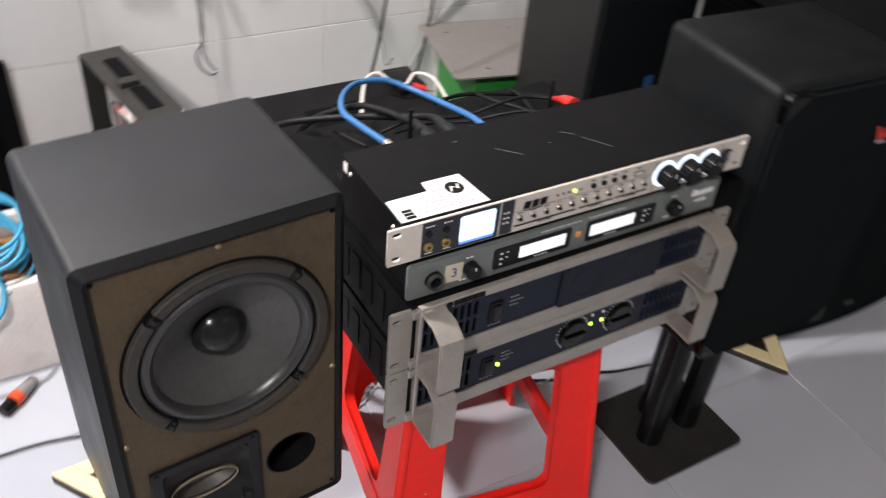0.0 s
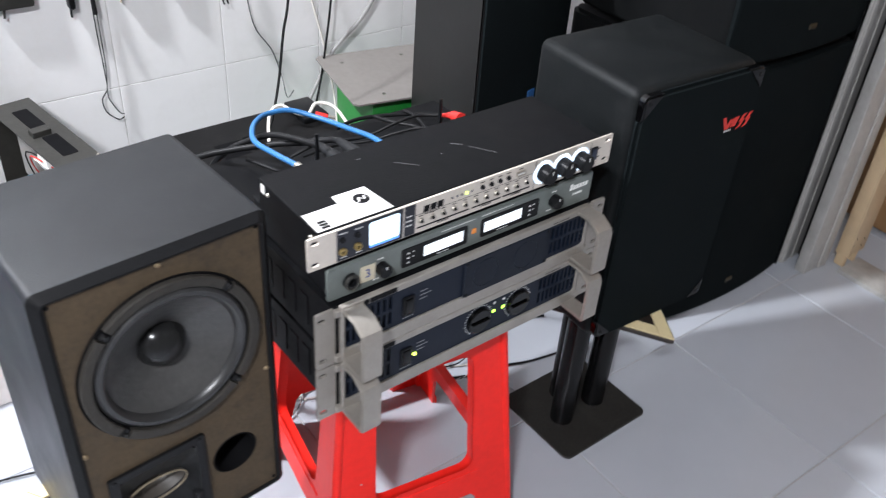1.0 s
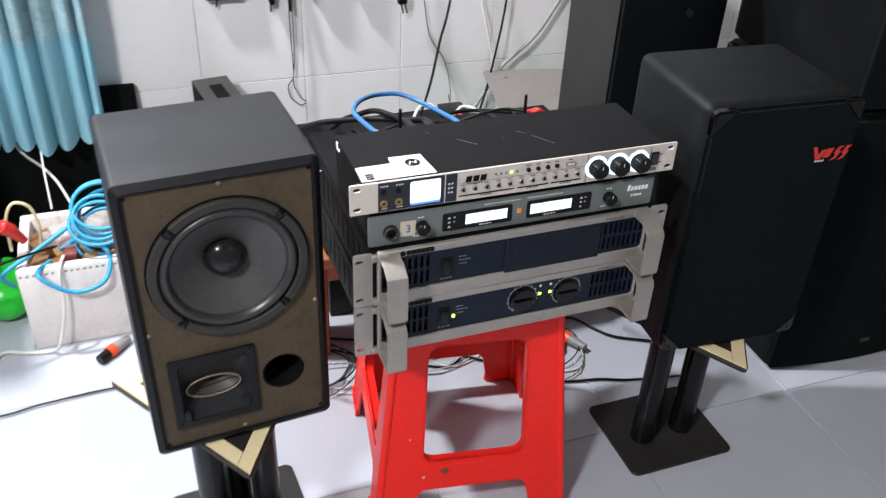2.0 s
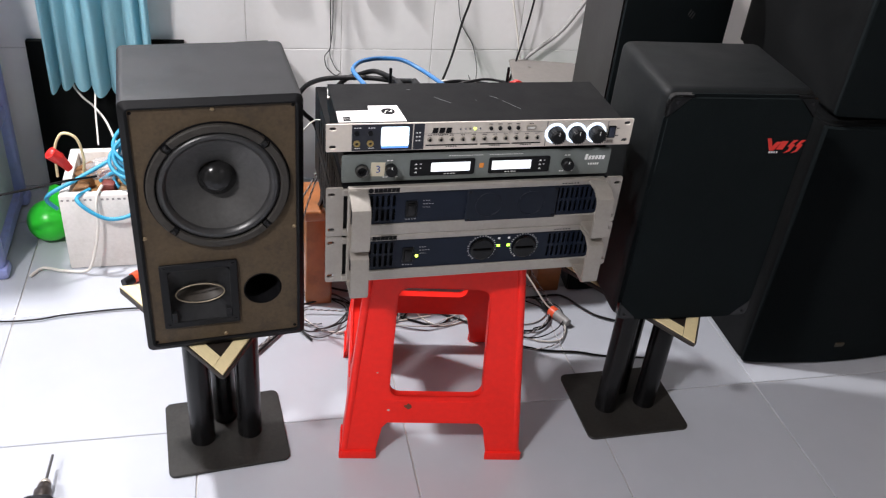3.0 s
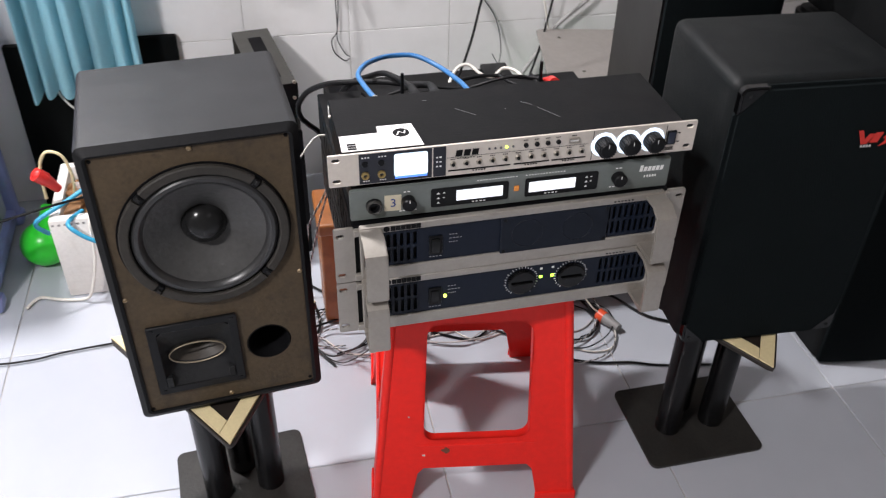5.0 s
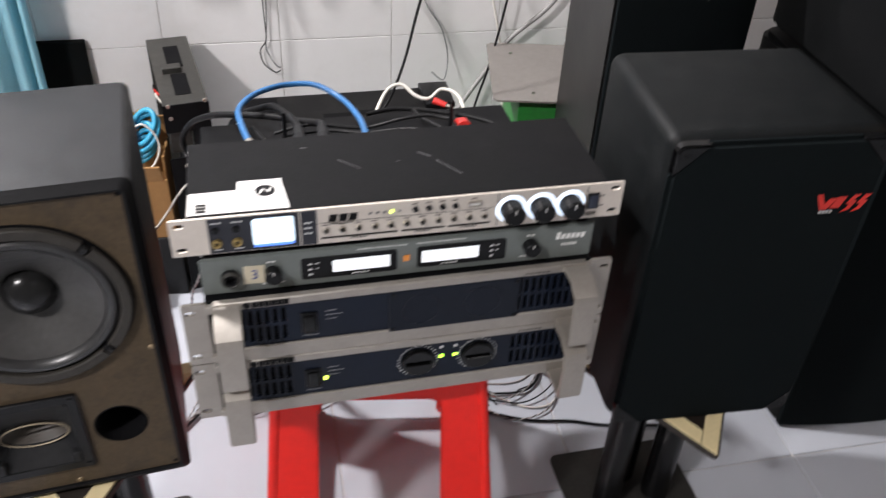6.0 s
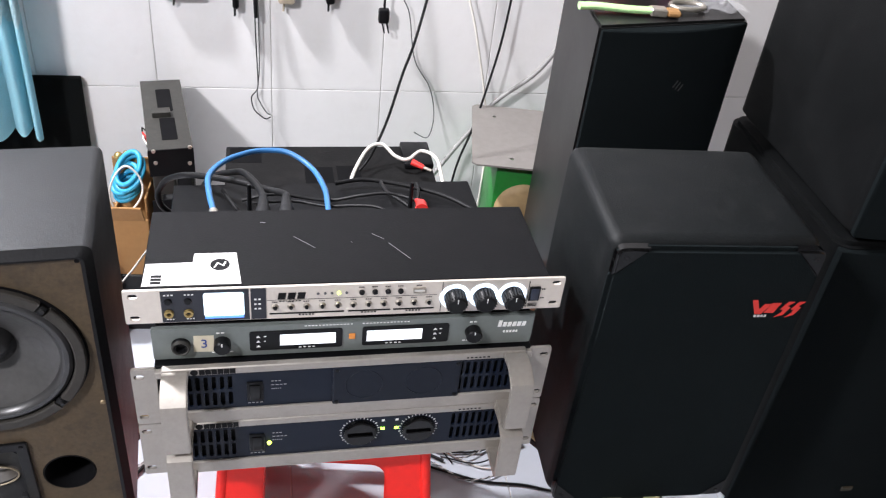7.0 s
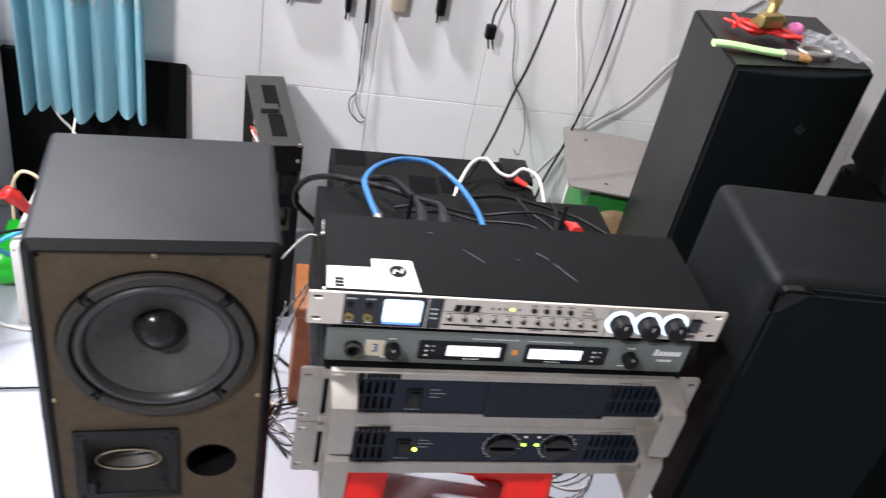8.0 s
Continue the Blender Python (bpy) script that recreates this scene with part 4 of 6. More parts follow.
    for x in (-0.0525, 0.0525):
        for z in (-0.0555, 0.0555):
            part("flange_screw", cyl(B(), (hx + x, yb - 0.0048, hz + z), (hx + x, yb - 0.0062, hz + z), 0.003, 0.0026, 12), PLASTIC, baf)
    for s in (-1, 1):
        part("horn_lug", box(B(), hx + s * 0.0425 - 0.0045, hx + s * 0.0425 + 0.0045, yb - 0.006, yb + 0.004, hz - 0.05, hz - 0.032, 0.001, 1), PLASTIC_DULL, baf)
    # reflex port
    bm = lathe(B(), [(pr, -0.0005), (pr - 0.002, 0.0005), (pr - 0.0035, -0.004), (pr - 0.004, -0.1), (0, -0.1)], Matrix.Translation((px, yb, pz)) @ mt, 40)
    part("port_tube", bm, SLOT, baf, "dark round reflex port")
    for x, z in ((-0.1125, 0.422), (-0.001, 0.4225), (0.1125, 0.4235), (-0.1125, 0.2145), (0.1125, 0.2145), (-0.1125, 0.013), (-0.003, 0.0145), (0.1115, 0.015)):
        if abs(x) > 0.11 and not 0.1 < z < 0.3:
            part("screw_hole", cyl(B(), (x, yb - 0.0006, z), (x, yb + 0.004, z), 0.0026, 0.0026, 12), SLOT, baf)
        else:
            screw_head(x, z, yb - 0.0002, baf)
    return sp


open_loudspeaker(pose(-0.3965, 0.0125, SPEAKER_Z, 0, 0, 5.3))


def red_badge(y, x0, z0):
    """A plain angular emblem in slanted strokes."""
    bm = B()
    poly(bm, [(x0, z0 + 0.024), (x0 + 0.007, z0 + 0.024), (x0 + 0.013, z0 + 0.0095), (x0 + 0.018, z0 + 0.018), (x0 + 0.027, z0 + 0.018), (x0 + 0.017, z0 + 0.002), (x0 + 0.009, z0 + 0.002)], y)
    poly(bm, [(x0 + 0.021, z0 + 0.004), (x0 + 0.033, z0 + 0.004), (x0 + 0.039, z0 + 0.0195), (x0 + 0.028, z0 + 0.0195)], y)
    for k in range(2):
        x = x0 + 0.036 + 0.014 * k
        poly(bm, [(x, z0 - 0.003), (x + 0.007, z0 + 0.0035), (x + 0.0085, z0 + 0.0085), (x + 0.0045, z0 + 0.0095), (x + 0.012, z0 + 0.0215), (x + 0.0205, z0 + 0.0215), (x + 0.0125, z0 + 0.0145), (x + 0.017, z0 + 0.0125), (x + 0.0105, z0 + 0.0005)], y)
    return bm


def grille_loudspeaker(m):
    sp = thing("loudspeaker", m, "black loudspeaker with cloth grille and red emblem on a metal stand", "loudspeaker", "pair of stand loudspeakers")
    w, h, d = 0.1325, 0.4555, 0.221
    bm = box(B(), -w, w, 0, d, 0, h, 0.016, 4)
    part("cabinet", bm, CARPET, sp, "black coated cabinet with rounded edges")
    c = 0.034
    out = [(-w + 0.001, 0.002 + c), (-w + 0.003 + c, 0.0), (w - 0.003 - c, 0.0), (w - 0.001, 0.002 + c), (w - 0.001, h - 0.006 - c), (w - 0.001 - c, h - 0.003), (-w + 0.001 + c, h - 0.003), (-w + 0.001, h - 0.006 - c)]
    bm = sheet(B(), out, (), 0.014, at_front(-0.0135))
    bmesh.ops.bevel(bm, geom=[e for e in bm.edges if e.calc_face_angle(0) > 0.6], offset=0.0055, segments=4, affect="EDGES")
    g = part("grille", bm, GRILLE, sp, "black cloth grille with cut corners")
    part("emblem", red_badge(-0.0136, 0.057, 0.3535), INK_RED, g, "red angular emblem")
    part("emblem_bar", bars(B(), 0.066, 0.3525, 0.018, 0.0035, -0.0138, 4, 6), mat("silver_print", (0.6, 0.6, 0.6), 0.4, bump=0), g)
    for sx in (-1, 1):
        for top in (0, 1):
            x, z = sx * (w - 0.0035), (h - 0.0035 if top else 0.0055)
            sz = -1 if top else 1
            tri = [(x, z + sz * 0.011), (x - sx * 0.0012, z + sz * 0.006), (x - sx * 0.0035, z + sz * 0.0028), (x - sx * 0.007, z + sz * 0.0008), (x - sx * 0.012, z), (x - sx * 0.042, z), (x - sx * 0.036, z + sz * 0.006), (x - sx * 0.006, z + sz * 0.036), (x, z + sz * 0.042)]
            bm = sheet(B(), tri, (), 0.0155, at_front(-0.0145))
            bmesh.ops.bevel(bm, geom=[e for e in bm.edges if e.calc_face_angle(0) > 1.0], offset=0.003, segments=3, affect="EDGES")
            cn = part("corner_guard", bm, CORNER_GLOSS, sp, "glossy black plastic corner guard")
            part("corner_bolt", cyl(B(), (x - sx * 0.012, -0.0152, z + sz * 0.012), (x - sx * 0.012, -0.013, z + sz * 0.012), 0.003, 0.003, 10), PLASTIC_DULL, cn)
    return sp


grille_loudspeaker(pose(0.4275, 0.0115, 0.3225, 0, 0, -2.6))


def speaker_stand(m, tip):
    ss = thing("speaker_stand", m, "black steel speaker stand with three tubes and a triangular top", "speaker stand", "pair of speaker stands")
    bm = sheet(B(), roundrect(0, 0, 0.226, 0.196, 0.014, 5), (), 0.006)
    bmesh.ops.bevel(bm, geom=[e for e in bm.edges if e.calc_face_angle(0) > 1.2], offset=0.001, segments=1, affect="EDGES")
    part("base_plate", bm, BASEPLATE, ss, "square worn black steel base plate")
    for x, y in ((-0.045, -0.01), (0.045, -0.008), (0.002, 0.042)):
        bm = cyl(B(), (x, y, 0.006), (x, y, 0.3105), 0.0232, 0.0232, 28)
        part("tube", bm, STEEL_BLACK, ss)
    corners = [Vector(tip), Vector((0.17, 0.088)), Vector((-0.17, 0.088))]
    tri = []
    for k in range(3):
        p, q, r = corners[k], corners[k - 1], corners[(k + 1) % 3]
        u, v = (q - p).normalized(), (r - p).normalized()
        tri += [tuple(p + u * 0.012), tuple(p + (u + v) * 0.0035), tuple(p + v * 0.012)]
    bm = sheet(B(), tri, (), 0.0085, Matrix.Translation((0, 0, 0.3105)))
    bmesh.ops.bevel(bm, geom=[e for e in bm.edges if e.calc_face_angle(0) > 1.2], offset=0.001, segments=1, affect="EDGES")
    top = part("top_plate", bm, WOOD_EDGE, ss, "triangular dark wooden top plate")

    def inset(k, off):
        p, q = corners[k % 3], corners[(k + 1) % 3]
        d = (q - p).normalized()
        return p + Vector((-d.y, d.x)) * off, d

    def meet(l1, l2):
        (p, d), (q, e) = l1, l2
        t = ((q.x - p.x) * e.y - (q.y - p.y) * e.x) / (d.x * e.y - d.y * e.x)
        return tuple(p + d * t)

    lo, hi = 0.0035, 0.0255
    for k in range(3):
        strip = [meet(inset(k, lo), inset(k + 2, lo)), meet(inset(k, lo), inset(k + 1, hi + 0.001)), meet(inset(k, hi), inset(k + 1, hi + 0.001)), meet(inset(k, hi), inset(k + 2, lo))]
        part("felt_strip", sheet(B(), strip, (), 0.003, Matrix.Translation((0, 0, 0.319))), CREAM, top, "cream adhesive strip")
    return ss


speaker_stand(pose(-0.4165, 0.126, 0, 0, 0, 5.2), (-0.007, -0.193))
speaker_stand(pose(0.4225, 0.1135, 0, 0, 0, 1.1), (-0.002, -0.187))


# ---------------------------------------------------------------- tower and stage cabinets
def tower_speaker(m):
    tw = thing("tower_speaker", m, "tall dark grey tower loudspeaker with bowed black grille", "loudspeaker")
    w, h = 0.1435, 0.827
    bm = sheet(B(), [(-w, 0), (-0.08, 0.239), (0.2, 0.236), (w, 0)], (), h)
    bmesh.ops.bevel(bm, geom=[e for e in bm.edges if e.calc_face_angle(0) > 1.2], offset=0.004, segments=2, affect="EDGES")
    part("cabinet", bm, TOWER_SIDE, tw, "dark grey wood-vinyl cabinet")
    arc = [(-w + 0.002 + (2 * w - 0.004) * k / 14, -0.02 * math.sin(math.pi * k / 14) ** 0.8 - 0.006) for k in range(15)]
    bm = sheet(B(), arc + [(w - 0.002, -0.001), (-w + 0.002, -0.001)], (), h - 0.01, Matrix.Translation((0, 0, 0.006)))
    bmesh.ops.bevel(bm, geom=[e for e in bm.edges if e.calc_face_angle(0) > 1.2], offset=0.002, segments=1, affect="EDGES")
    g = part("grille", bm, GRILLE, tw, "bowed black cloth grille")
    for k in range(3):
        bm = poly(B(), [(0.006 + 0.006 * k, 0.723 - 0.004 * k), (0.008 + 0.006 * k, 0.723 - 0.004 * k), (0.015 + 0.006 * k, 0.735 - 0.004 * k), (0.013 + 0.006 * k, 0.735 - 0.004 * k)], -0.0264)
        part("emblem_stroke", bm, mat("dim_silver_badge", (0.09, 0.09, 0.09), 0.4, metal=0.4, bump=0), g)
    part("badge", box(B(), -0.004, 0.02, -0.0285, -0.0245, 0.472, 0.502, 0.002, 1), mat("blue_badge", (0.02, 0.08, 0.22), 0.4, vary=0.1, bump=0), g, "small blue badge")
    return tw


tower_speaker(pose(0.57, 0.5495, 0, 0, 0, 10.6))


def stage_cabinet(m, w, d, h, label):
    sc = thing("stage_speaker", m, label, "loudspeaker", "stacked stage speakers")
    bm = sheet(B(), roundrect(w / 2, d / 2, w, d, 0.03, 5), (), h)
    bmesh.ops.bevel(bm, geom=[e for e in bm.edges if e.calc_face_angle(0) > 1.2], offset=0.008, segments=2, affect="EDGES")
    # Cabinet black taken darker for the shadow it stands in.
    part("cabinet", bm, mat("shadow_darkened_stage_black", (0.0042, 0.0047, 0.005), 0.55, vary=0.25, grain=420, bump=0.3, blotch=8, stain=(0.011, 0.0112, 0.0115), stain_amount=0.2, spec=0.14), sc)
    arc = [(0.004 + (w - 0.008) * k / 16, -0.001 - 0.021 * math.sin(math.pi * k / 16) ** 0.8) for k in range(17)]
    bm = sheet(B(), arc + [(w - 0.004, 0.012), (0.004, 0.012)], (), h - 0.012, Matrix.Translation((0, 0, 0.002)))
    bmesh.ops.bevel(bm, geom=[e for e in bm.edges if e.calc_face_angle(0) > 1.2], offset=0.003, segments=1, affect="EDGES")
    g = part("grille", bm, GRILLE, sc, "perforated black front grille")
    bm = box(B(), 0.215, 0.24, -0.0245, -0.0205, 0.05, 0.062, 0.002, 1)
    part("badge", bm, mat("dim_gold_badge", (0.03, 0.024, 0.011), 0.45, vary=0.2, bump=0.05), g, "small dull gold badge")
    return sc


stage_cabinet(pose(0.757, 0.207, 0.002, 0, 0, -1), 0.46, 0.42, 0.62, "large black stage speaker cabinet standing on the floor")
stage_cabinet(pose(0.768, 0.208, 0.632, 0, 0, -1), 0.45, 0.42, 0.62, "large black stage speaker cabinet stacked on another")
# ---------------------------------------------------------------- behind the stack
def low_table(m):
    tb = thing("low_table", m, "orange-brown lacquered low wooden table behind the amplifiers", "table")
    bm = box(B(), -0.235, 0.415, 0.503, 0.64, 0.247, 0.275, 0.006, 3)
    part("tabletop", bm, WOOD_ORANGE, tb)
    part("apron", box(B(), -0.2, 0.37, 0.528, 0.62, 0.2, 0.248, 0.003, 2), WOOD_ORANGE, tb)
    for x in (-0.2, 0.377):
        for y in (0.549, 0.605):
            bm = box(B(), x - 0.031, x + 0.031, y - 0.026, y + 0.026, 0, 0.248, 0.005, 3)
            part("leg", bm, WOOD_ORANGE, tb)
    return tb


low_table(Matrix())


def black_device(m):
    bd = thing("black_amplifier", m, "flat black sheet-metal amplifier lying resting on a low table", "amplifier")
    part("case", box(B(), -0.19, 0.225, 0.04, 0.4, 0.008, 0.131, 0.002, 1), DUSTY_TOP, bd)
    for x0, x1, y0, y1 in ((-0.182, -0.12, 0.335, 0.393), (-0.036, 0.02, 0.25, 0.315), (0.028, 0.075, 0.26, 0.32)):
        part("vent_panel", box(B(), x0, x1, y0, y1, 0.1305, 0.1315), SLOT, bd, "darker vent area")
    for x in (-0.17, 0.17):
        for y in (0.08, 0.35):
            part("foot", cyl(B(), (x, y, 0), (x, y, 0.01), 0.012, 0.012, 14), RUBBER, bd)
    return bd


black_device(pose(0.017, 0.468, 0.276, 0, 0, 1.0))
solid("storage_box", box(B(), -0.14, 0.21, 0.66, 0.85, 0, 0.2755, 0.004, 2), PLASTIC_DULL, Matrix(), "plain black box standing under a flat amplifier", "box")


def upended_chassis(m):
    """An opened two-unit amplifier standing on its end, face towards the room."""
    ch = thing("amplifier_chassis", m, "opened dusty grey amplifier chassis standing on end", "amplifier")
    w, d, h = 0.084, 0.3, 0.445
    holes = [roundrect(0.044, 0.08, 0.03, 0.09, 0.003, 2), roundrect(0.044, 0.205, 0.03, 0.1, 0.003, 2)]
    part("top_plate", sheet(B(), roundrect(w / 2, d / 2, w, d, 0.002, 2), (), 0.002, Matrix.Translation((0, 0, h - 0.002))), CHASSIS, ch)
    bm = B()
    for o in holes:
        sheet(bm, o, (), 0.0008, Matrix.Translation((0, 0, h)))
    part("slot_panel", bm, SLOT, ch, "dark slot openings")
    part("lip", box(B(), 0.016, 0.052, 0.128, 0.15, h, h + 0.012, 0.001, 1), CHASSIS, ch)
    part("side_plate", box(B(), w - 0.002, w, 0, d, 0, h - 0.002), CHASSIS, ch)
    part("bottom_plate", box(B(), 0, w, 0, d, 0, 0.002), CHASSIS, ch)
    part("rear_plate", box(B(), 0, w - 0.002, d - 0.002, d, 0.002, h - 0.002), CHASSIS, ch)
    part("front_plate", sheet(B(), roundrect(w / 2, 0.165, w + 0.004, 0.33, 0.002, 2), [roundrect(0.05, 0.27, 0.04, 0.06, 0.003, 2)], 0.003, at_front(-0.003)), CASE_BLACK, ch, "black front plate")
    br = part("bracket", sheet(B(), roundrect(w / 2, h - 0.029, w + 0.002, 0.058, 0.002, 2), (), 0.003, at_front(-0.003)), CASE_BLACK, ch, "black bracket across the open front")
    for x, z in ((0.01, 0.444), (0.078, 0.448), (0.012, 0.418), (0.076, 0.412)):
        part("bolt", cyl(B(), (x, -0.003, z), (x, -0.006, z), 0.0042, 0.0036, 8), SCREW, br)
    part("inner_plate", box(B(), 0.004, 0.046, 0.012, 0.016, 0.333, 0.4, 0.002, 1), CHASSIS, ch, "dusty grey inner plate")
    part("transformer", box(B(), 0.05, 0.084, 0.02, 0.1, 0.3, 0.392, 0.004, 2), PLASTIC_DULL, ch)
    part("relay", box(B(), 0.004, 0.03, 0.06, 0.1, 0.405, 0.432, 0.003, 2), PAPER, ch, "white relay block")
    part("heat_sink", box(B(), 0.01, 0.05, 0.13, 0.2, 0.34, 0.43, 0.003, 1), ALU, ch, "grey metal heat sink")
    bm = B()
    for k in range(5):
        z = 0.006 + 0.0285 * k
        box(bm, 0.042, 0.046, -0.0036, -0.003, z, z + 0.0235)
        box(bm, 0.022, 0.042, -0.0036, -0.003, z, z + 0.0045)
        box(bm, 0.022, 0.042, -0.0036, -0.003, z + 0.019, z + 0.0235)
    part("name_print", bm, mat("grey_white_print", (0.27, 0.27, 0.265), 0.6, vary=0.05, bump=0), ch, "pale upright bars")
    rnd = random.Random(3)
    for k in range(4):
        z, y = 0.12 + 0.085 * k, 0.05 + 0.05 * (k % 2)
        part("capacitor", cyl(B(), (0.02, y, z), (0.075, y, z), 0.02, 0.02, 18), PAPER if k == 3 else PLASTIC_DULL, ch, "pale capacitor" if k == 3 else "")
    part("circuit_board", box(B(), 0.078, 0.08, 0.02, 0.27, 0.02, 0.44), mat("green_brown_board", (0.06, 0.07, 0.03), 0.5, vary=0.3, bump=0.2), ch)
    for k, cm in enumerate((CABLE_WHITE, RED_PLASTIC, CABLE_BLACK)):
        pts = [(0.02 + 0.01 * k, 0.03, 0.4), (-0.006, 0.08 + 0.02 * k, 0.43), (0.015, 0.13, 0.4 - 0.03 * k), (0.04, 0.18, 0.42), (0.03, 0.24, 0.36)]
        part("inner_wire", sweep(B(), pts, 0.0014, 6, 6), cm, ch)
    return ch


upended_chassis(pose(-0.322, 0.782, 0.0, 0, 0, 9))

# grey plate on a green crate
gc = thing("green_machine", pose(0.49, 0.925, 0, 0, 0, -9), "green painted metal machine under a grey steel plate", "machine")
part("body", box(B(), -0.085, 0.16, -0.1, 0.13, 0.02, 0.39, 0.008, 2), GREEN_PAINT, gc)
part("round_boss", lathe(B(), [(0.0, 0.012), (0.05, 0.012), (0.062, 0.006), (0.066, 0.0)], Matrix.Translation((-0.012, -0.1, 0.27)) @ Matrix.Rotation(math.pi / 2, 4, "X"), 36), mat("bare_tan_boss", (0.4, 0.28, 0.14), 0.6, vary=0.25, grain=60, bump=0.2), gc, "worn tan round boss")
for x in (-0.06, 0.13):
    part("foot", box(B(), x - 0.02, x + 0.02, -0.09, 0.12, 0, 0.021), GREEN_PAINT, gc)
bm = sheet(B(), [(-0.118, -0.125), (-0.108, -0.135), (0.16, -0.14), (0.17, -0.13), (0.17, 0.14), (-0.1, 0.145), (-0.112, 0.135)], [circle(-0.06, 0.09, 0.005, 12), circle(-0.03, -0.1, 0.005, 12), circle(0.1, 0.09, 0.005, 12)], 0.004)
solid("steel_plate", bm, GREY_PLATE, pose(0.468, 0.933, 0.39 + 0.001, 0, 0, -9.5), "scuffed grey steel plate with drilled holes lying on a machine", "metal plate")

# black board leaning on the wall and curtain
solid("black_board", box(B(), 0, 0.385, 0, 0.018, 0, 0.43, 0.002, 1), mat("matt_black_board", (0.0035, 0.0042, 0.0042), 0.8, vary=0.2, bump=0.1, spec=0.1), pose(-0.885, 1.1, 0.001, -2, 0, 0), "matt black board leaning against the tiled wall", "board")


def curtain(m):
    n, rows = 210, 34
    bm = B()
    grid = []
    for j in range(rows + 1):
        v = j / rows
        row = []
        for i in range(n + 1):
            u = i / n
            ph = u * math.pi * 7.0 + 0.7 * math.sin(5 * u) + 0.25 * math.sin(3 * v + 4 * u)
            depth = 0.034 + 0.012 * math.sin(13.8 * u + 1 + v)
            tube = abs(math.sin(ph)) ** 0.75
            x = 0.262 * u + (v - 0.5) * 0.01 * math.sin(7 * u)
            y = 0.02 - depth * tube + 0.003 * math.sin(9 * u + 6 * v)
            z = 1.5 * v - (1 - v) ** 30 * 0.014 * tube + (1 - v) * 0.006 * math.sin(9 * u)
            row.append(bm.verts.new((x, y, z)))
        grid.append(row)
    for j in range(rows):
        for i in range(n):
            bm.faces.new((grid[j][i], grid[j][i + 1], grid[j + 1][i + 1], grid[j + 1][i]))
    # white lace overlay with a scalloped edge on the upper part
    lace = B()
    first = int(0.295 / 1.5 * rows)
    strip = []
    for j in range(first, rows + 1):
        drop = 0.022 if j == first else 0.0
        strip.append([lace.verts.new((v.co.x, v.co.y - 0.003, v.co.z - drop * abs(math.sin(i * math.pi / 15)))) for i, v in enumerate(grid[j])])
    for p_, q_ in zip(strip, strip[1:]):
        for i in range(n):
            lace.faces.new((p_[i], p_[i + 1], q_[i + 1], q_[i]))
    bmesh.ops.solidify(lace, geom=lace.faces[:], thickness=0.0008)
    bmesh.ops.solidify(bm, geom=bm.faces[:], thickness=0.0015)
    cu = thing("curtain", m, "turquoise cloth curtain hanging in deep folds with wavy hem", "curtain")
    part("cloth", bm, CURTAIN, cu, angle=80)
    part("lace_overlay", lace, mat("pale_lace_cloth", (0.52, 0.72, 0.77), 0.85, vary=0.25, grain=110, bump=0.6, blotch=40, stain=(0.4, 0.64, 0.72), stain_amount=0.6), cu, "pale patterned lace overlay", angle=80)
    return cu


curtain(pose(-0.832, 1.045, 0.336))


# ---------------------------------------------------------------- drawer tower at the left
def drawer_unit(m):
    du = thing("drawer_unit", m, "white plastic drawer tower in a periwinkle blue frame", "drawer unit")
    w, d = 0.42, 0.34
    tiers, th = 4, 0.245
    H = 0.03 + tiers * th
    for x in (-w, 0):
        for y in (0, d):
            bm = box(B(), x - 0.02, x + 0.02, y - 0.02, y + 0.02, 0.0, H, 0.012, 3)
            box(bm, x - 0.028, x + 0.028, y - 0.026, y + 0.026, 0.0, 0.03, 0.01, 2)
            part("post", bm, BLUE_FRAME, du)
    for k in range(tiers + 1):
        z = 0.03 + k * th
        part("front_rail", box(B(), -w, 0, -0.016, 0.014, z - 0.014, z + 0.016, 0.006, 2), BLUE_FRAME, du)
        part("side_rail", box(B(), -0.016, 0.014, 0, d, z - 0.016, z + 0.018, 0.006, 2), BLUE_FRAME, du)
        part("side_rail", box(B(), -w - 0.014, -w + 0.016, 0, d, z - 0.016, z + 0.018, 0.006, 2), BLUE_FRAME, du)
        part("shelf", box(B(), -w, 0, 0, d, z - 0.004, z + 0.002), BLUE_FRAME, du)
        part("back_rail", box(B(), -w, 0, d - 0.014, d + 0.014, z - 0.012, z + 0.014, 0.004, 1), BLUE_FRAME, du)
    for k in range(tiers):
        z0 = 0.03 + k * th + 0.02
        z1 = z0 + th - 0.042
        bm = box(B(), -w + 0.024, -0.024, -0.012, d - 0.03, z0, z1, 0.006, 2)
        dr = part("drawer", bm, DRAWER_WHITE, du, "white drawer")
        pts = [(-w + 0.03, z1 - 0.005), (-0.03, z1 - 0.005), (-0.028, z1 - 0.03)]
        for q in range(9):
            t = q / 8
            pts.append((-0.03 - (w - 0.06) * t, z1 - 0.05 - 0.035 * math.sin(math.pi * t)))
        pts.append((-w + 0.028, z1 - 0.03))
        part("lip", sheet(B(), pts, (), 0.012, at_front(-0.024)), DRAWER_WHITE, dr)
        g = [(-w / 2 + 0.115 * math.cos(a), z1 - 0.045 + 0.018 * math.sin(a)) for a in [2 * math.pi * q / 28 for q in range(28)]]
        part("handle_inset", poly(B(), g, -0.0245, 0.001), BLUE_FRAME, dr, "blue oval grip")
        part("side_sheet", box(B(), -0.01, -0.004, 0.02, d - 0.02, z0 - 0.002, z1 + 0.02), DRAWER_SIDE, du, "pale grey side sheet")
    return du


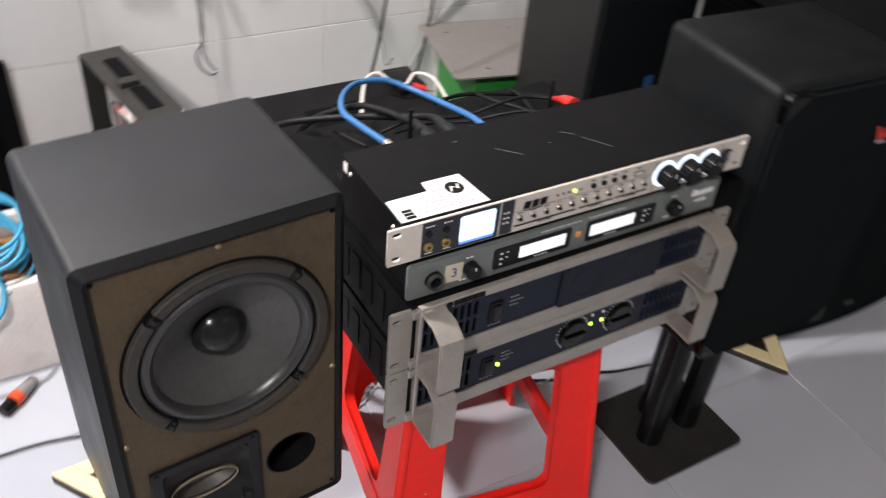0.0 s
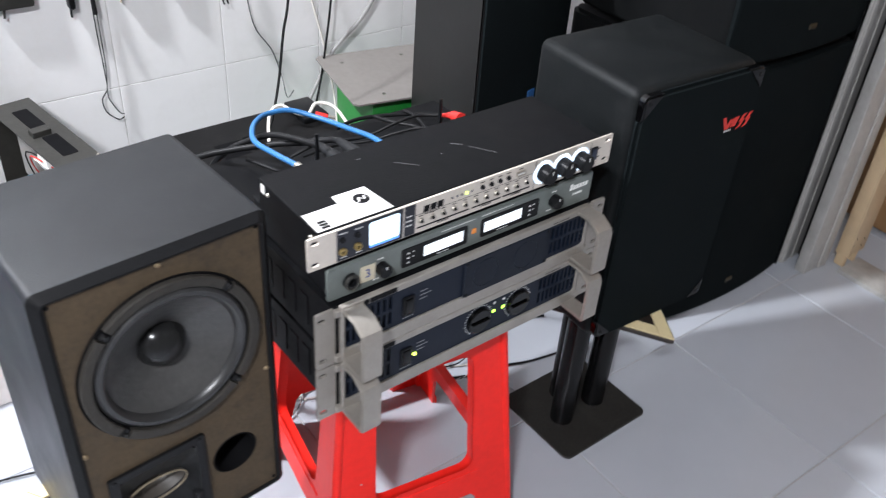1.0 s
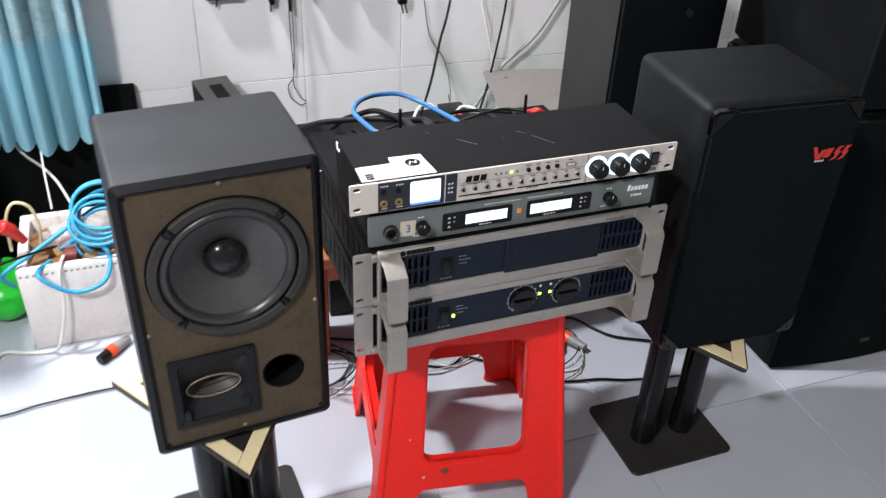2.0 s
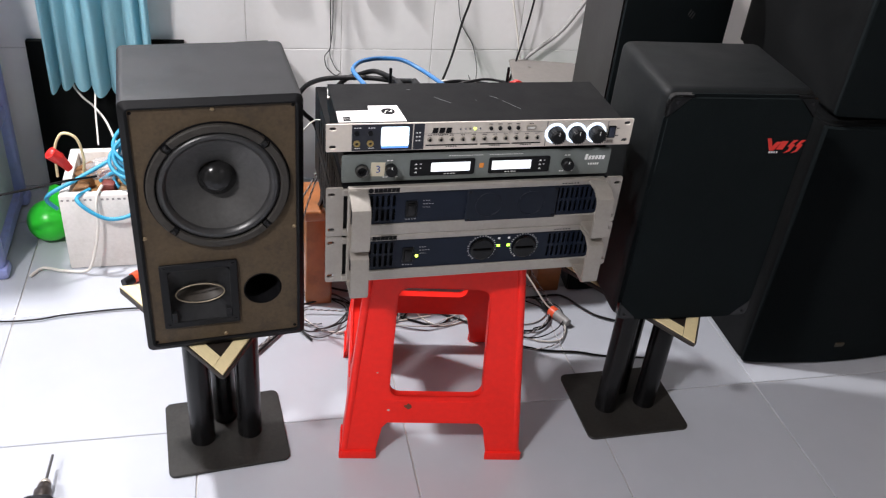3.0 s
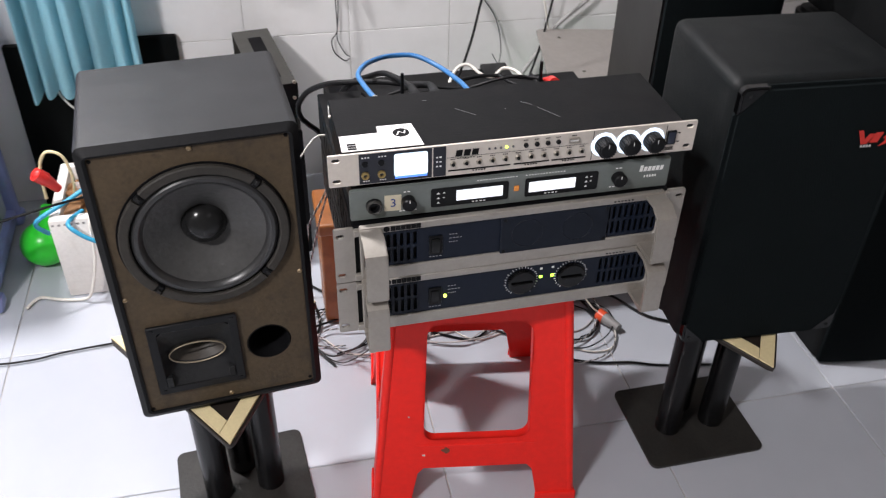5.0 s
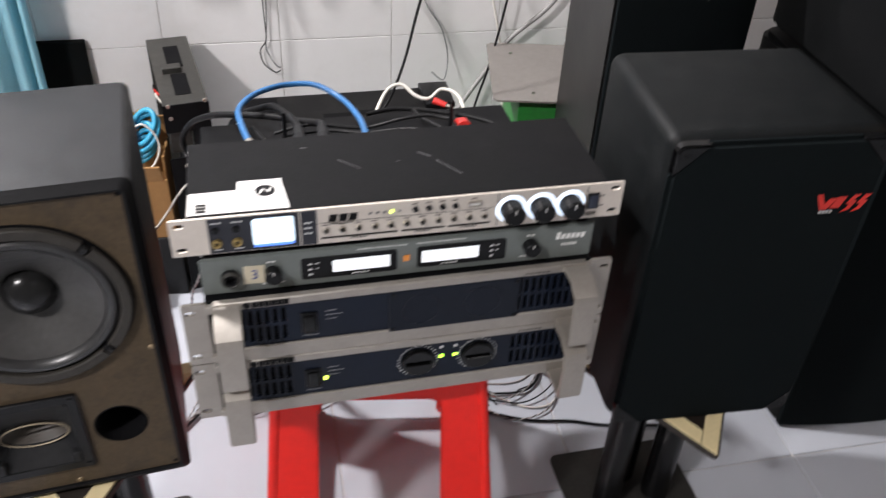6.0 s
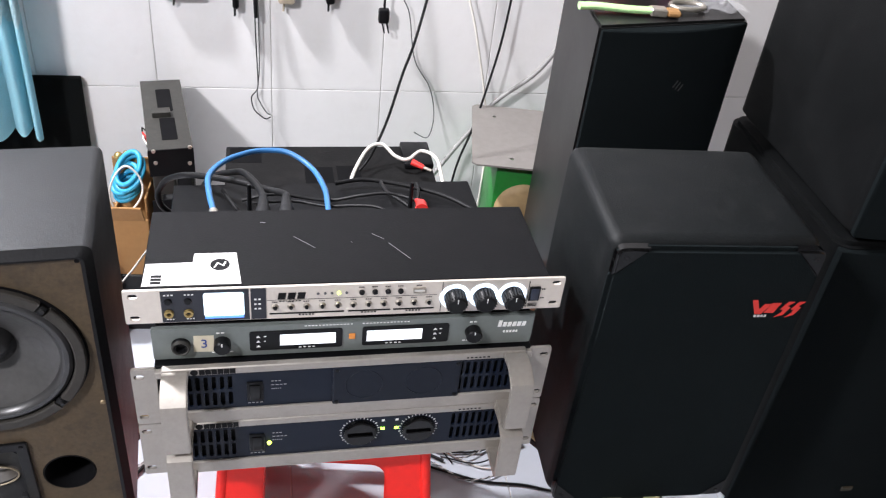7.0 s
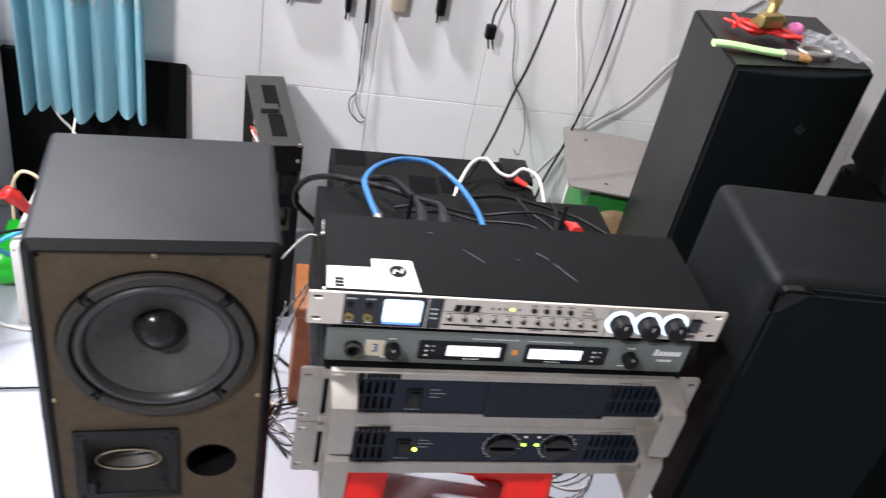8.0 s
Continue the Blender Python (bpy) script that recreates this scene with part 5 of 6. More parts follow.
drawer_unit(pose(-0.945, 0.71, 0, 0, 0, 2))


# ---------------------------------------------------------------- box of odds and ends
def foam_box(m):
    fb = thing("foam_box", m, "dirty white polystyrene box filled with cables and plugs", "box")
    w, d, h, t = 0.37, 0.24, 0.205, 0.022
    for nm, a in (("front_wall", (0, w, 0, t, 0, h)), ("back_wall", (0, w, d - t, d, 0, h)), ("side_wall", (0, t, t, d - t, 0, h)), ("side_wall", (w - t, w, t, d - t, 0, h)), ("base", (t, w - t, t, d - t, 0, 0.02))):
        part(nm, box(B(), *a, 0.004, 2), FOAM, fb)
    bm = B()
    bars(bm, 0.005, h - 0.012, 0.2, 0.005, -0.0002, 16, 3, 0.45)
    part("print", bm, mat("faded_grey_print", (0.3, 0.28, 0.27), 0.7, vary=0.2, bump=0), fb, "row of small faded bars")
    return fb


foam_box(pose(-0.785, 0.722, 0, 0, 0, 1))


def loose(name, pts, r, material, label, category="cable", seg=8, n=8, closed=False, group=""):
    return solid(name, sweep(B(), pts, r, seg, n, closed), material, Matrix(), label, category, group, angle=60)


loose("white_wire", [(-0.792, 0.79, 0.22), (-0.788, 0.79, 0.29), (-0.774, 0.79, 0.326), (-0.757, 0.79, 0.333), (-0.736, 0.79, 0.317), (-0.728, 0.79, 0.27), (-0.735, 0.8, 0.22)], 0.0033, CREAM, "short cream cable loop over a foam box")
rnd = random.Random(11)
for k in range(9):
    cx, cy, cz = -0.6 + rnd.uniform(-0.012, 0.012), 0.79 + rnd.uniform(-0.02, 0.02), 0.262 + 0.009 * (k - 4)
    rr = 0.06 + rnd.uniform(-0.008, 0.008)
    tilt = rnd.uniform(0.5, 0.9)
    pts = [(cx + rr * math.cos(a), cy + rr * math.sin(a) * 0.6, cz + rr * tilt * math.sin(a)) for a in [2 * math.pi * q / 14 + k for q in range(14)]]
    loose("blue_flex", pts, 0.0042, CABLE_CYAN, "coil of light blue flexible cable piled in a foam box", closed=True, n=4, group="coils of blue cable")
for pts in ([(-0.72, 0.76, 0.2), (-0.74, 0.7, 0.205), (-0.68, 0.69, 0.16), (-0.615, 0.7, 0.17), (-0.6, 0.74, 0.215), (-0.65, 0.77, 0.24), (-0.7, 0.8, 0.2)], [(-0.8, 0.76, 0.15), (-0.81, 0.73, 0.2), (-0.75, 0.76, 0.225), (-0.68, 0.8, 0.25), (-0.64, 0.83, 0.26)], [(-0.42, 0.8, 0.18), (-0.4, 0.78, 0.24), (-0.43, 0.83, 0.27), (-0.47, 0.86, 0.25), (-0.44, 0.83, 0.2)]):
    loose("blue_flex", pts, 0.005, CABLE_CYAN, "loose light blue flexible cable over a foam box edge", group="coils of blue cable")
bm = B()
cyl(bm, (-0.798, 0.783, 0.287), (-0.783, 0.791, 0.268), 0.0155, 0.015, 18)
cyl(bm, (-0.783, 0.791, 0.268), (-0.765, 0.8, 0.235), 0.0135, 0.009, 18)
ball(bm, (-0.792, 0.786, 0.279), 0.015, 1.0, 0.9, 1.1, 14, 10)
solid("red_plug", bm, RED_PLASTIC, Matrix(), "red plastic plug on top of a full box", "plug")
rnd = random.Random(21)
for k in range(13):
    x, y = -0.735 + 0.052 * (k % 6) + rnd.uniform(-0.01, 0.01), 0.775 + 0.055 * (k // 6) + rnd.uniform(-0.008, 0.008)
    bm = box(B(), -0.024, 0.024, -0.016, 0.016, -0.016, 0.016, 0.006, 2)
    cyl(bm, (0.024, 0, 0), (0.044, 0.003, -0.003), 0.009, 0.006, 12)
    tone = ((0.24, 0.12, 0.05), (0.18, 0.04, 0.03), (0.3, 0.19, 0.09))[k % 3]
    solid("connector", bm, mat("worn_connector_%d" % (k % 3), tone, 0.5, vary=0.35, grain=60, bump=0.2), pose(x, y, 0.185 + 0.012 * (k % 2), rnd.uniform(-25, 25), rnd.uniform(-25, 25), rnd.uniform(0, 360)), ("tan", "dark red", "pale brown")[k % 3] + " plastic connector lying in a foam box", "connector", "connectors in the box")
solid("carton_scrap", box(B(), -0.745, -0.445, 0.755, 0.93, 0.021, 0.168, 0.006, 2), CARDBOARD, Matrix(), "brown cardboard packing piece filling a foam box", "cardboard")
bm = sheet(B(), [(0, 0), (0.085, 0.01), (0.095, 0.12), (0.06, 0.13), (0.05, 0.1), (0.005, 0.11)], (), 0.004)
solid("cardboard_flap", bm, CARDBOARD, pose(-0.475, 0.8, 0.16, 70, 0, 8), "torn brown cardboard piece standing in a foam box", "cardboard")
bm = B()
for i in range(3):
    ball(bm, (-0.69 + 0.03 * i, 0.81, 0.225 + 0.01 * i), 0.035, 1.2, 0.9, 0.7, 14, 9)
rnd = random.Random(5)
for v in bm.verts:
    v.co += Vector((rnd.uniform(-1, 1), rnd.uniform(-1, 1), rnd.uniform(-1, 1))) * 0.006
solid("plastic_bag", bm, BAG, Matrix(), "crumpled clear plastic bag among plugs in a box", "bag", angle=20)
bm = ball(B(), (0, 0, 0.053), 0.053, 1.04, 1, 1, 28, 18)
cyl(bm, (0.02, 0, 0.09), (0.045, 0.01, 0.122), 0.03, 0.043, 20)
solid("green_toy", bm, GREEN_BALL, pose(-0.845, 0.865, 0), "bright green round plastic ball with a flared neck on the floor", "toy", angle=60)

def carton(m):
    """A small open brown carton with a torn flap, holding a coil of blue flex."""
    ct = thing("carton", m, "torn brown cardboard carton holding blue cable", "carton")
    w, d, h, t = 0.075, 0.08, 0.14, 0.004
    for nm, a in (("front_wall", (0, w, 0, t, 0, h)), ("back_wall", (0, w, d - t, d, 0, h + 0.1)), ("side_wall", (0, t, t, d - t, 0, h)), ("side_wall", (w - t, w, t, d - t, 0, h + 0.05)), ("base", (t, w - t, t, d - t, 0, t))):
        part(nm, box(B(), *a, 0.0012, 1), CARDBOARD, ct)
    part("flap", box(B(), 0.004, w - 0.006, -0.002, 0.002, -0.002, 0.05, 0.001, 1, Matrix.Translation((0, 0.0, h)) @ Matrix.Rotation(radians(28), 4, "X")), CARDBOARD, ct)
    return ct


carton(pose(-0.409, 0.775, 0.1505, 0, 0, -4))
solid("black_crate", box(B(), 0, 0.082, -0.004, 0.082, 0, 0.15, 0.004, 2), PLASTIC_DULL, pose(-0.412, 0.775, 0, 0, 0, -4), "small dull black plastic crate standing under a carton", "crate")
rnd = random.Random(4)
for k in range(5):
    cx, cy, cz = -0.372 + rnd.uniform(-0.006, 0.006), 0.818, 0.335 + 0.012 * k
    rr = 0.026 + rnd.uniform(-0.003, 0.003)
    pts = [(cx + rr * math.cos(a), cy + rr * 0.9 * math.sin(a), cz + rr * (0.7 + 0.1 * k) * math.sin(a + 0.6)) for a in [2 * math.pi * q / 12 + k for q in range(12)]]
    loose("blue_flex", pts, 0.0052, CABLE_CYAN, "coil of light blue flexible cable in a carton", closed=True, n=4, group="coils of blue cable")
loose("white_wire", [(-0.4, 0.8, 0.29), (-0.405, 0.79, 0.34), (-0.39, 0.785, 0.385), (-0.368, 0.79, 0.405), (-0.347, 0.79, 0.385), (-0.34, 0.785, 0.355), (-0.352, 0.78, 0.325), (-0.375, 0.778, 0.303), (-0.4, 0.782, 0.296)], 0.0021, CABLE_WHITE, "thin white wire looped over a carton")
bm = ball(ball(B(), (-0.39, 0.85, 0.392), 0.009), (-0.374, 0.85, 0.3965), 0.008)
solid("brass_fittings", bm, BRASS, Matrix(), "small brass fittings resting on a carton", "fittings")
# ---------------------------------------------------------------- cables on and behind the stack
bm = sweep(B(), [(-0.156, 0.172, 0.716), (-0.164, 0.22, 0.712), (-0.167, 0.27, 0.706), (-0.152, 0.31, 0.702), (-0.128, 0.345, 0.694), (-0.1, 0.37, 0.686), (-0.063, 0.37, 0.683), (-0.031, 0.34, 0.676), (-0.016, 0.275, 0.684), (-0.015, 0.21, 0.699), (-0.015, 0.148, 0.703)], 0.0039, 10, 8)
bl = thing("network_cable", Matrix(), "bright blue cable looped behind the processor with a bare metal tip", "cable")
part("flex", bm, CABLE_BLUE, bl, angle=60)
part("tip", cyl(B(), (-0.1562, 0.173, 0.716), (-0.155, 0.162, 0.7165), 0.0052, 0.0052, 14), SCREW, bl, "bare metal tip")


def jack_lead(x, pts, label):
    """A thick lead ending in an upright black plug behind the receiver."""
    ld = thing("audio_lead", Matrix(), label, "cable", "black audio leads")
    bm = cyl(B(), (x, 0.148, 0.708), (x, 0.185, 0.708), 0.0095, 0.0095, 18)
    cyl(bm, (x, 0.185, 0.708), (x, 0.218, 0.7065), 0.0085, 0.0052, 18)
    part("plug", bm, PLASTIC_DULL, ld, "black plug barrel")
    part("flex", sweep(B(), [(x, 0.214, 0.7065)] + pts, 0.0046, 9, 8), CABLE_BLACK, ld, angle=60)
    return ld


jack_lead(-0.068, [(-0.07, 0.238, 0.698), (-0.095, 0.27, 0.685), (-0.128, 0.3, 0.677), (-0.17, 0.335, 0.663), (-0.207, 0.365, 0.648), (-0.235, 0.39, 0.626), (-0.251, 0.4, 0.602), (-0.254, 0.4, 0.587), (-0.25, 0.4, 0.572), (-0.24, 0.4, 0.56), (-0.218, 0.405, 0.53), (-0.206, 0.42, 0.45), (-0.2, 0.46, 0.34), (-0.2, 0.52, 0.284), (-0.185, 0.56, 0.281)], "thick black audio lead arching over the amplifier's back")
jack_lead(-0.097, [(-0.1, 0.24, 0.7), (-0.108, 0.27, 0.695), (-0.124, 0.31, 0.686), (-0.143, 0.34, 0.668), (-0.17, 0.365, 0.645), (-0.19, 0.39, 0.6), (-0.198, 0.41, 0.5), (-0.195, 0.45, 0.36), (-0.19, 0.51, 0.285)], "thick black audio lead dropping behind the stack to a table")
loose("power_lead", [(0.004, 0.345, 0.646), (0.04, 0.352, 0.648), (0.075, 0.347, 0.648), (0.12, 0.332, 0.647), (0.16, 0.31, 0.647), (0.19, 0.28, 0.647), (0.215, 0.255, 0.647), (0.24, 0.3, 0.625), (0.245, 0.38, 0.56), (0.24, 0.46, 0.44), (0.235, 0.5, 0.42)], 0.0033, CABLE_BLACK, "black sheathed power lead running over the amplifier")
loose("signal_lead", [(-0.125, 0.25, 0.68), (-0.1, 0.248, 0.688), (-0.074, 0.25, 0.689), (-0.014, 0.24, 0.686), (0.029, 0.23, 0.7), (0.06, 0.226, 0.706), (0.081, 0.22, 0.706), (0.1, 0.205, 0.708)], 0.0022, CABLE_BLACK, "thin black signal lead to a red plug")
loose("signal_lead", [(-0.111, 0.24, 0.682), (-0.06, 0.24, 0.685), (-0.015, 0.22, 0.69), (0.02, 0.203, 0.702), (0.05, 0.185, 0.71), (0.075, 0.15, 0.712)], 0.002, CABLE_BLACK, "thin black signal lead plugged into the processor's back")
for pts in ([(0.07, 0.34, 0.652), (0.075, 0.3, 0.66), (0.1, 0.26, 0.662), (0.115, 0.225, 0.655), (0.125, 0.2, 0.648)], [(0.122, 0.335, 0.652), (0.12, 0.3, 0.658), (0.108, 0.25, 0.66), (0.1, 0.215, 0.652)], [(-0.155, 0.33, 0.645), (-0.13, 0.27, 0.647), (-0.11, 0.24, 0.646), (-0.1, 0.21, 0.648)]):
    loose("signal_lead", pts, 0.0028, CABLE_BLACK, "thin black lead crossing the amplifier lid", group="thin leads on the lid")
bm = cyl(B(), (0.103, 0.185, 0.716), (0.1, 0.162, 0.722), 0.0068, 0.0085, 14)
cyl(bm, (0.1, 0.205, 0.708), (0.103, 0.185, 0.716), 0.003, 0.006, 12)
solid("phono_plug", bm, RED_PLASTIC, Matrix(), "red phono plug at the processor's back edge", "plug")
# items on the rear amplifier
bm = box(B(), 0.178, 0.238, 0.775, 0.868, 0.4075, 0.42, 0.003, 2)
solid("adapter_block", bm, PLASTIC, Matrix(), "small black adapter lying on the rear amplifier", "adapter")
loose("white_lead", [(0.058, 0.69, 0.415), (0.07, 0.725, 0.432), (0.1, 0.775, 0.455), (0.13, 0.785, 0.46), (0.155, 0.765, 0.445), (0.18, 0.76, 0.44), (0.21, 0.78, 0.448), (0.238, 0.755, 0.444), (0.245, 0.7, 0.42), (0.25, 0.65, 0.412)], 0.0036, CABLE_WHITE, "white lead arching over the rear amplifier")
bm = cyl(B(), (0.186, 0.742, 0.445), (0.208, 0.729, 0.44), 0.0068, 0.0052, 14)
solid("phono_plug", bm, RED_PLASTIC, Matrix(), "red phono plug with metal tip on an adapter", "plug")
solid("plug_tip", cyl(B(), (0.208, 0.729, 0.44), (0.222, 0.722, 0.437), 0.0032, 0.003, 12), SCREW, Matrix(), "bare metal tip of a phono plug", "plug")
bm = box(B(), 0.06, 0.085, 0.672, 0.7, 0.4075, 0.43, 0.005, 2)
solid("cable_boot", bm, PLASTIC, Matrix(), "black moulded cable boot on the rear amplifier", "plug")
# ---------------------------------------------------------------- cables on the wall
for nm, pts, r, cm, lab in (
    ("wall_cable", [(0.45, 1.12, 1.4), (0.3, 0.99, 1.05), (0.2, 0.86, 0.69), (0.168, 0.835, 0.59), (0.14, 0.81, 0.5), (0.109, 0.785, 0.435), (0.085, 0.765, 0.4115)], 0.0028, CABLE_BLACK, "black power cable slanting down onto a flat amplifier"),
    ("wall_cable", [(0.2, 1.13, 1.25), (0.185, 1.125, 0.9), (0.192, 1.118, 0.677), (0.218, 1.12, 0.602), (0.239, 1.122, 0.492), (0.28, 1.12, 0.423), (0.293, 1.1, 0.36), (0.27, 1.03, 0.34), (0.21, 0.88, 0.435)], 0.0013, CABLE_DARK, "thin dark wire trailing down the tiled wall"),
    ("wall_cable", [(0.3, 1.13, 1.3), (0.318, 1.125, 0.95), (0.336, 1.112, 0.704), (0.37, 1.1, 0.575), (0.405, 1.092, 0.434), (0.425, 1.08, 0.31), (0.42, 1.05, 0.2), (0.4, 1.0, 0.01)], 0.0027, CABLE_WHITE, "white cable hanging down the tiled wall"),
    ("wall_cable", [(0.47, 1.13, 1.3), (0.46, 1.12, 0.95), (0.445, 1.1, 0.722), (0.432, 1.09, 0.573), (0.412, 1.08, 0.462), (0.385, 1.07, 0.344), (0.35, 1.05, 0.24), (0.32, 1.0, 0.1), (0.3, 0.97, 0.008)], 0.0028, CABLE_BLACK, "black cable hanging down the tiled wall"),
    ("wall_cable", [(0.78, 1.13, 0.75), (0.69, 1.12, 0.68), (0.601, 1.105, 0.581), (0.529, 1.1, 0.477), (0.437, 1.098, 0.398), (0.388, 1.09, 0.33), (0.33, 1.06, 0.27), (0.27, 1.02, 0.2), (0.24, 1.0, 0.08), (0.22, 0.99, 0.008)], 0.0055, CABLE_GREY, "grey cable sagging across the tiled wall"),
    ("wall_cable", [(-0.122, 1.13, 0.95), (-0.12, 1.124, 0.72), (-0.12, 1.122, 0.549), (-0.118, 1.122, 0.45), (-0.119, 1.122, 0.412), (-0.133, 1.122, 0.389), (-0.129, 1.122, 0.36), (-0.115, 1.123, 0.342), (-0.102, 1.123, 0.333), (-0.091, 1.123, 0.338)], 0.0014, CABLE_BLACK, "thin black wire with a loop at its end hanging on tiles"),
    ("wall_cable", [(-0.117, 1.128, 0.95), (-0.115, 1.125, 0.72), (-0.113, 1.123, 0.56), (-0.114, 1.122, 0.46), (-0.12, 1.12, 0.4), (-0.113, 1.12, 0.375), (-0.1, 1.122, 0.35), (-0.091, 1.122, 0.345)], 0.0013, CABLE_DARK, "thin dark grey wire hanging on the tiled wall"),
    ("wall_cable", [(0.185, 1.128, 0.9), (0.178, 1.12, 0.75), (0.171, 1.112, 0.679), (0.16, 1.108, 0.64), (0.16, 1.106, 0.61)], 0.0026, CABLE_BLACK, "short black mains cable with a plug hanging on tiles"),
    ("curtain_cable", [(-0.8, 1.09, 0.5), (-0.785, 1.085, 0.345), (-0.765, 1.075, 0.3), (-0.735, 1.06, 0.275), (-0.7, 1.0, 0.26), (-0.67, 0.92, 0.235)], 0.0029, CABLE_WHITE, "white cable coming out under the curtain"),
    ("curtain_cable", [(-0.735, 1.085, 0.5), (-0.728, 1.08, 0.34), (-0.722, 1.0, 0.29), (-0.715, 0.93, 0.23)], 0.0022, CABLE_WHITE, "thin white cable behind the curtain"),
):
    loose(nm, pts, r, cm, lab, group="cables on the wall" if nm == "wall_cable" else "")
solid("cable_sleeve", cyl(B(), (-0.12, 1.122, 0.7), (-0.118, 1.112, 0.585), 0.0055, 0.004, 12), CABLE_BLACK, Matrix(), "black shrink sleeve round hanging wires", "cable sleeve")
bm = box(B(), 0.147, 0.171, 1.096, 1.116, 0.585, 0.618, 0.005, 2)
for dx in (-0.005, 0.005):
    cyl(bm, (0.161 + dx, 1.105, 0.586), (0.167 + dx, 1.104, 0.562), 0.0022, 0.0018, 8)
solid("mains_plug", bm, PLASTIC, Matrix(), "black two-pin mains plug hanging on the wall", "plug")
for nm, x, z, w, h, cm, lab in (("hung_bracket", -0.272, 0.62, 0.085, 0.22, CHASSIS, "dark metal bracket hanging on the tiled wall"), ("hung_clip", -0.16, 0.6, 0.014, 0.2, PLASTIC, "small black clip hanging on the tiled wall"), ("hung_holder", -0.052, 0.615, 0.036, 0.2, mat("beige_plastic", (0.5, 0.42, 0.32), 0.5, vary=0.1, bump=0.05), "beige plastic holder hanging on the tiled wall"), ("hung_plug", 0.042, 0.618, 0.02, 0.2, PLASTIC, "black plug hanging on the tiled wall")):
    bm = box(B(), x - w / 2, x + w / 2, WALL_Y - 0.026, WALL_Y - 0.001, z, z + h, 0.006, 2)
    cyl(bm, (x - w * 0.2, WALL_Y - 0.014, z - 0.018), (x - w * 0.15, WALL_Y - 0.014, z + 0.01), 0.0022, 0.003, 8)
    solid(nm, bm, cm, Matrix(), lab, "hung tool")

# ---------------------------------------------------------------- cables and plugs on the floor
MESS = (
    ([(-1.25, 0.5, 0.006), (-0.984, 0.538, 0.006), (-0.905, 0.52, 0.006), (-0.83, 0.52, 0.006), (-0.757, 0.533, 0.006), (-0.6, 0.54, 0.006), (-0.45, 0.5, 0.006), (-0.36, 0.46, 0.006)], 0.003, CABLE_BLACK),
    ([(-0.871, 0.69, 0.006), (-0.848, 0.722, 0.006), (-0.804, 0.708, 0.006), (-0.755, 0.7, 0.006), (-0.73, 0.69, 0.03), (-0.705, 0.7, 0.12), (-0.7, 0.712, 0.2), (-0.69, 0.75, 0.215)], 0.005, CABLE_WHITE),
    ([(-0.4, 0.33, 0.006), (-0.359, 0.344, 0.007), (-0.323, 0.386, 0.008), (-0.279, 0.445, 0.008), (-0.246, 0.518, 0.008), (-0.259, 0.611, 0.01), (-0.28, 0.68, 0.02)], 0.0042, CABLE_BLACK),
    ([(-0.26, 0.66, 0.006), (-0.2, 0.6, 0.006), (-0.12, 0.56, 0.006), (-0.02, 0.53, 0.006), (0.08, 0.46, 0.006), (0.16, 0.4, 0.006), (0.23, 0.35, 0.006)], 0.004, CABLE_BLACK),
    ([(0.2, 0.45, 0.006), (0.28, 0.49, 0.006), (0.343, 0.495, 0.006), (0.405, 0.495, 0.006), (0.446, 0.436, 0.006), (0.478, 0.401, 0.006), (0.56, 0.36, 0.006)], 0.0038, CABLE_BLACK),
    ([(0.19, 0.58, 0.2), (0.25, 0.52, 0.15), (0.3, 0.46, 0.09), (0.34, 0.43, 0.035), (0.36, 0.425, 0.02)], 0.003, CABLE_WHITE),
)
for pts, r, cm in MESS:
    loose("floor_cable", pts, r * 0.72, CABLE_DARK if cm is CABLE_GREY else cm, "loose cable lying tangled on the tiled floor", group="tangle of cables on the floor")


def twisted_wire(pts, r, pitch, one, two, label):
    """Two thin strands wound round each other along a line."""
    tw = thing("twisted_wire", Matrix(), label, "cable", "twisted wires on the floor")
    path = spline([(x, y, z + r) for x, y, z in pts], 12, False)
    for s, cm in ((0.0, one), (math.pi, two)):
        line, run = [], 0.0
        for i, p in enumerate(path):
            t = path[min(i + 1, len(path) - 1)] - path[max(i - 1, 0)]
            run += (p - path[i - 1]).length if i else 0
            t = t.normalized() if t.length > 1e-9 else Vector((1, 0, 0))
            side = t.cross(Vector((0.05, 0.03, 1))).normalized()
            a = s + 2 * math.pi * run / pitch
            line.append(p + side * (r * math.cos(a)) + side.cross(t) * (r * math.sin(a)))
        part("strand", sweep(B(), line, r, 6, 1), cm, tw, angle=60)
    return tw


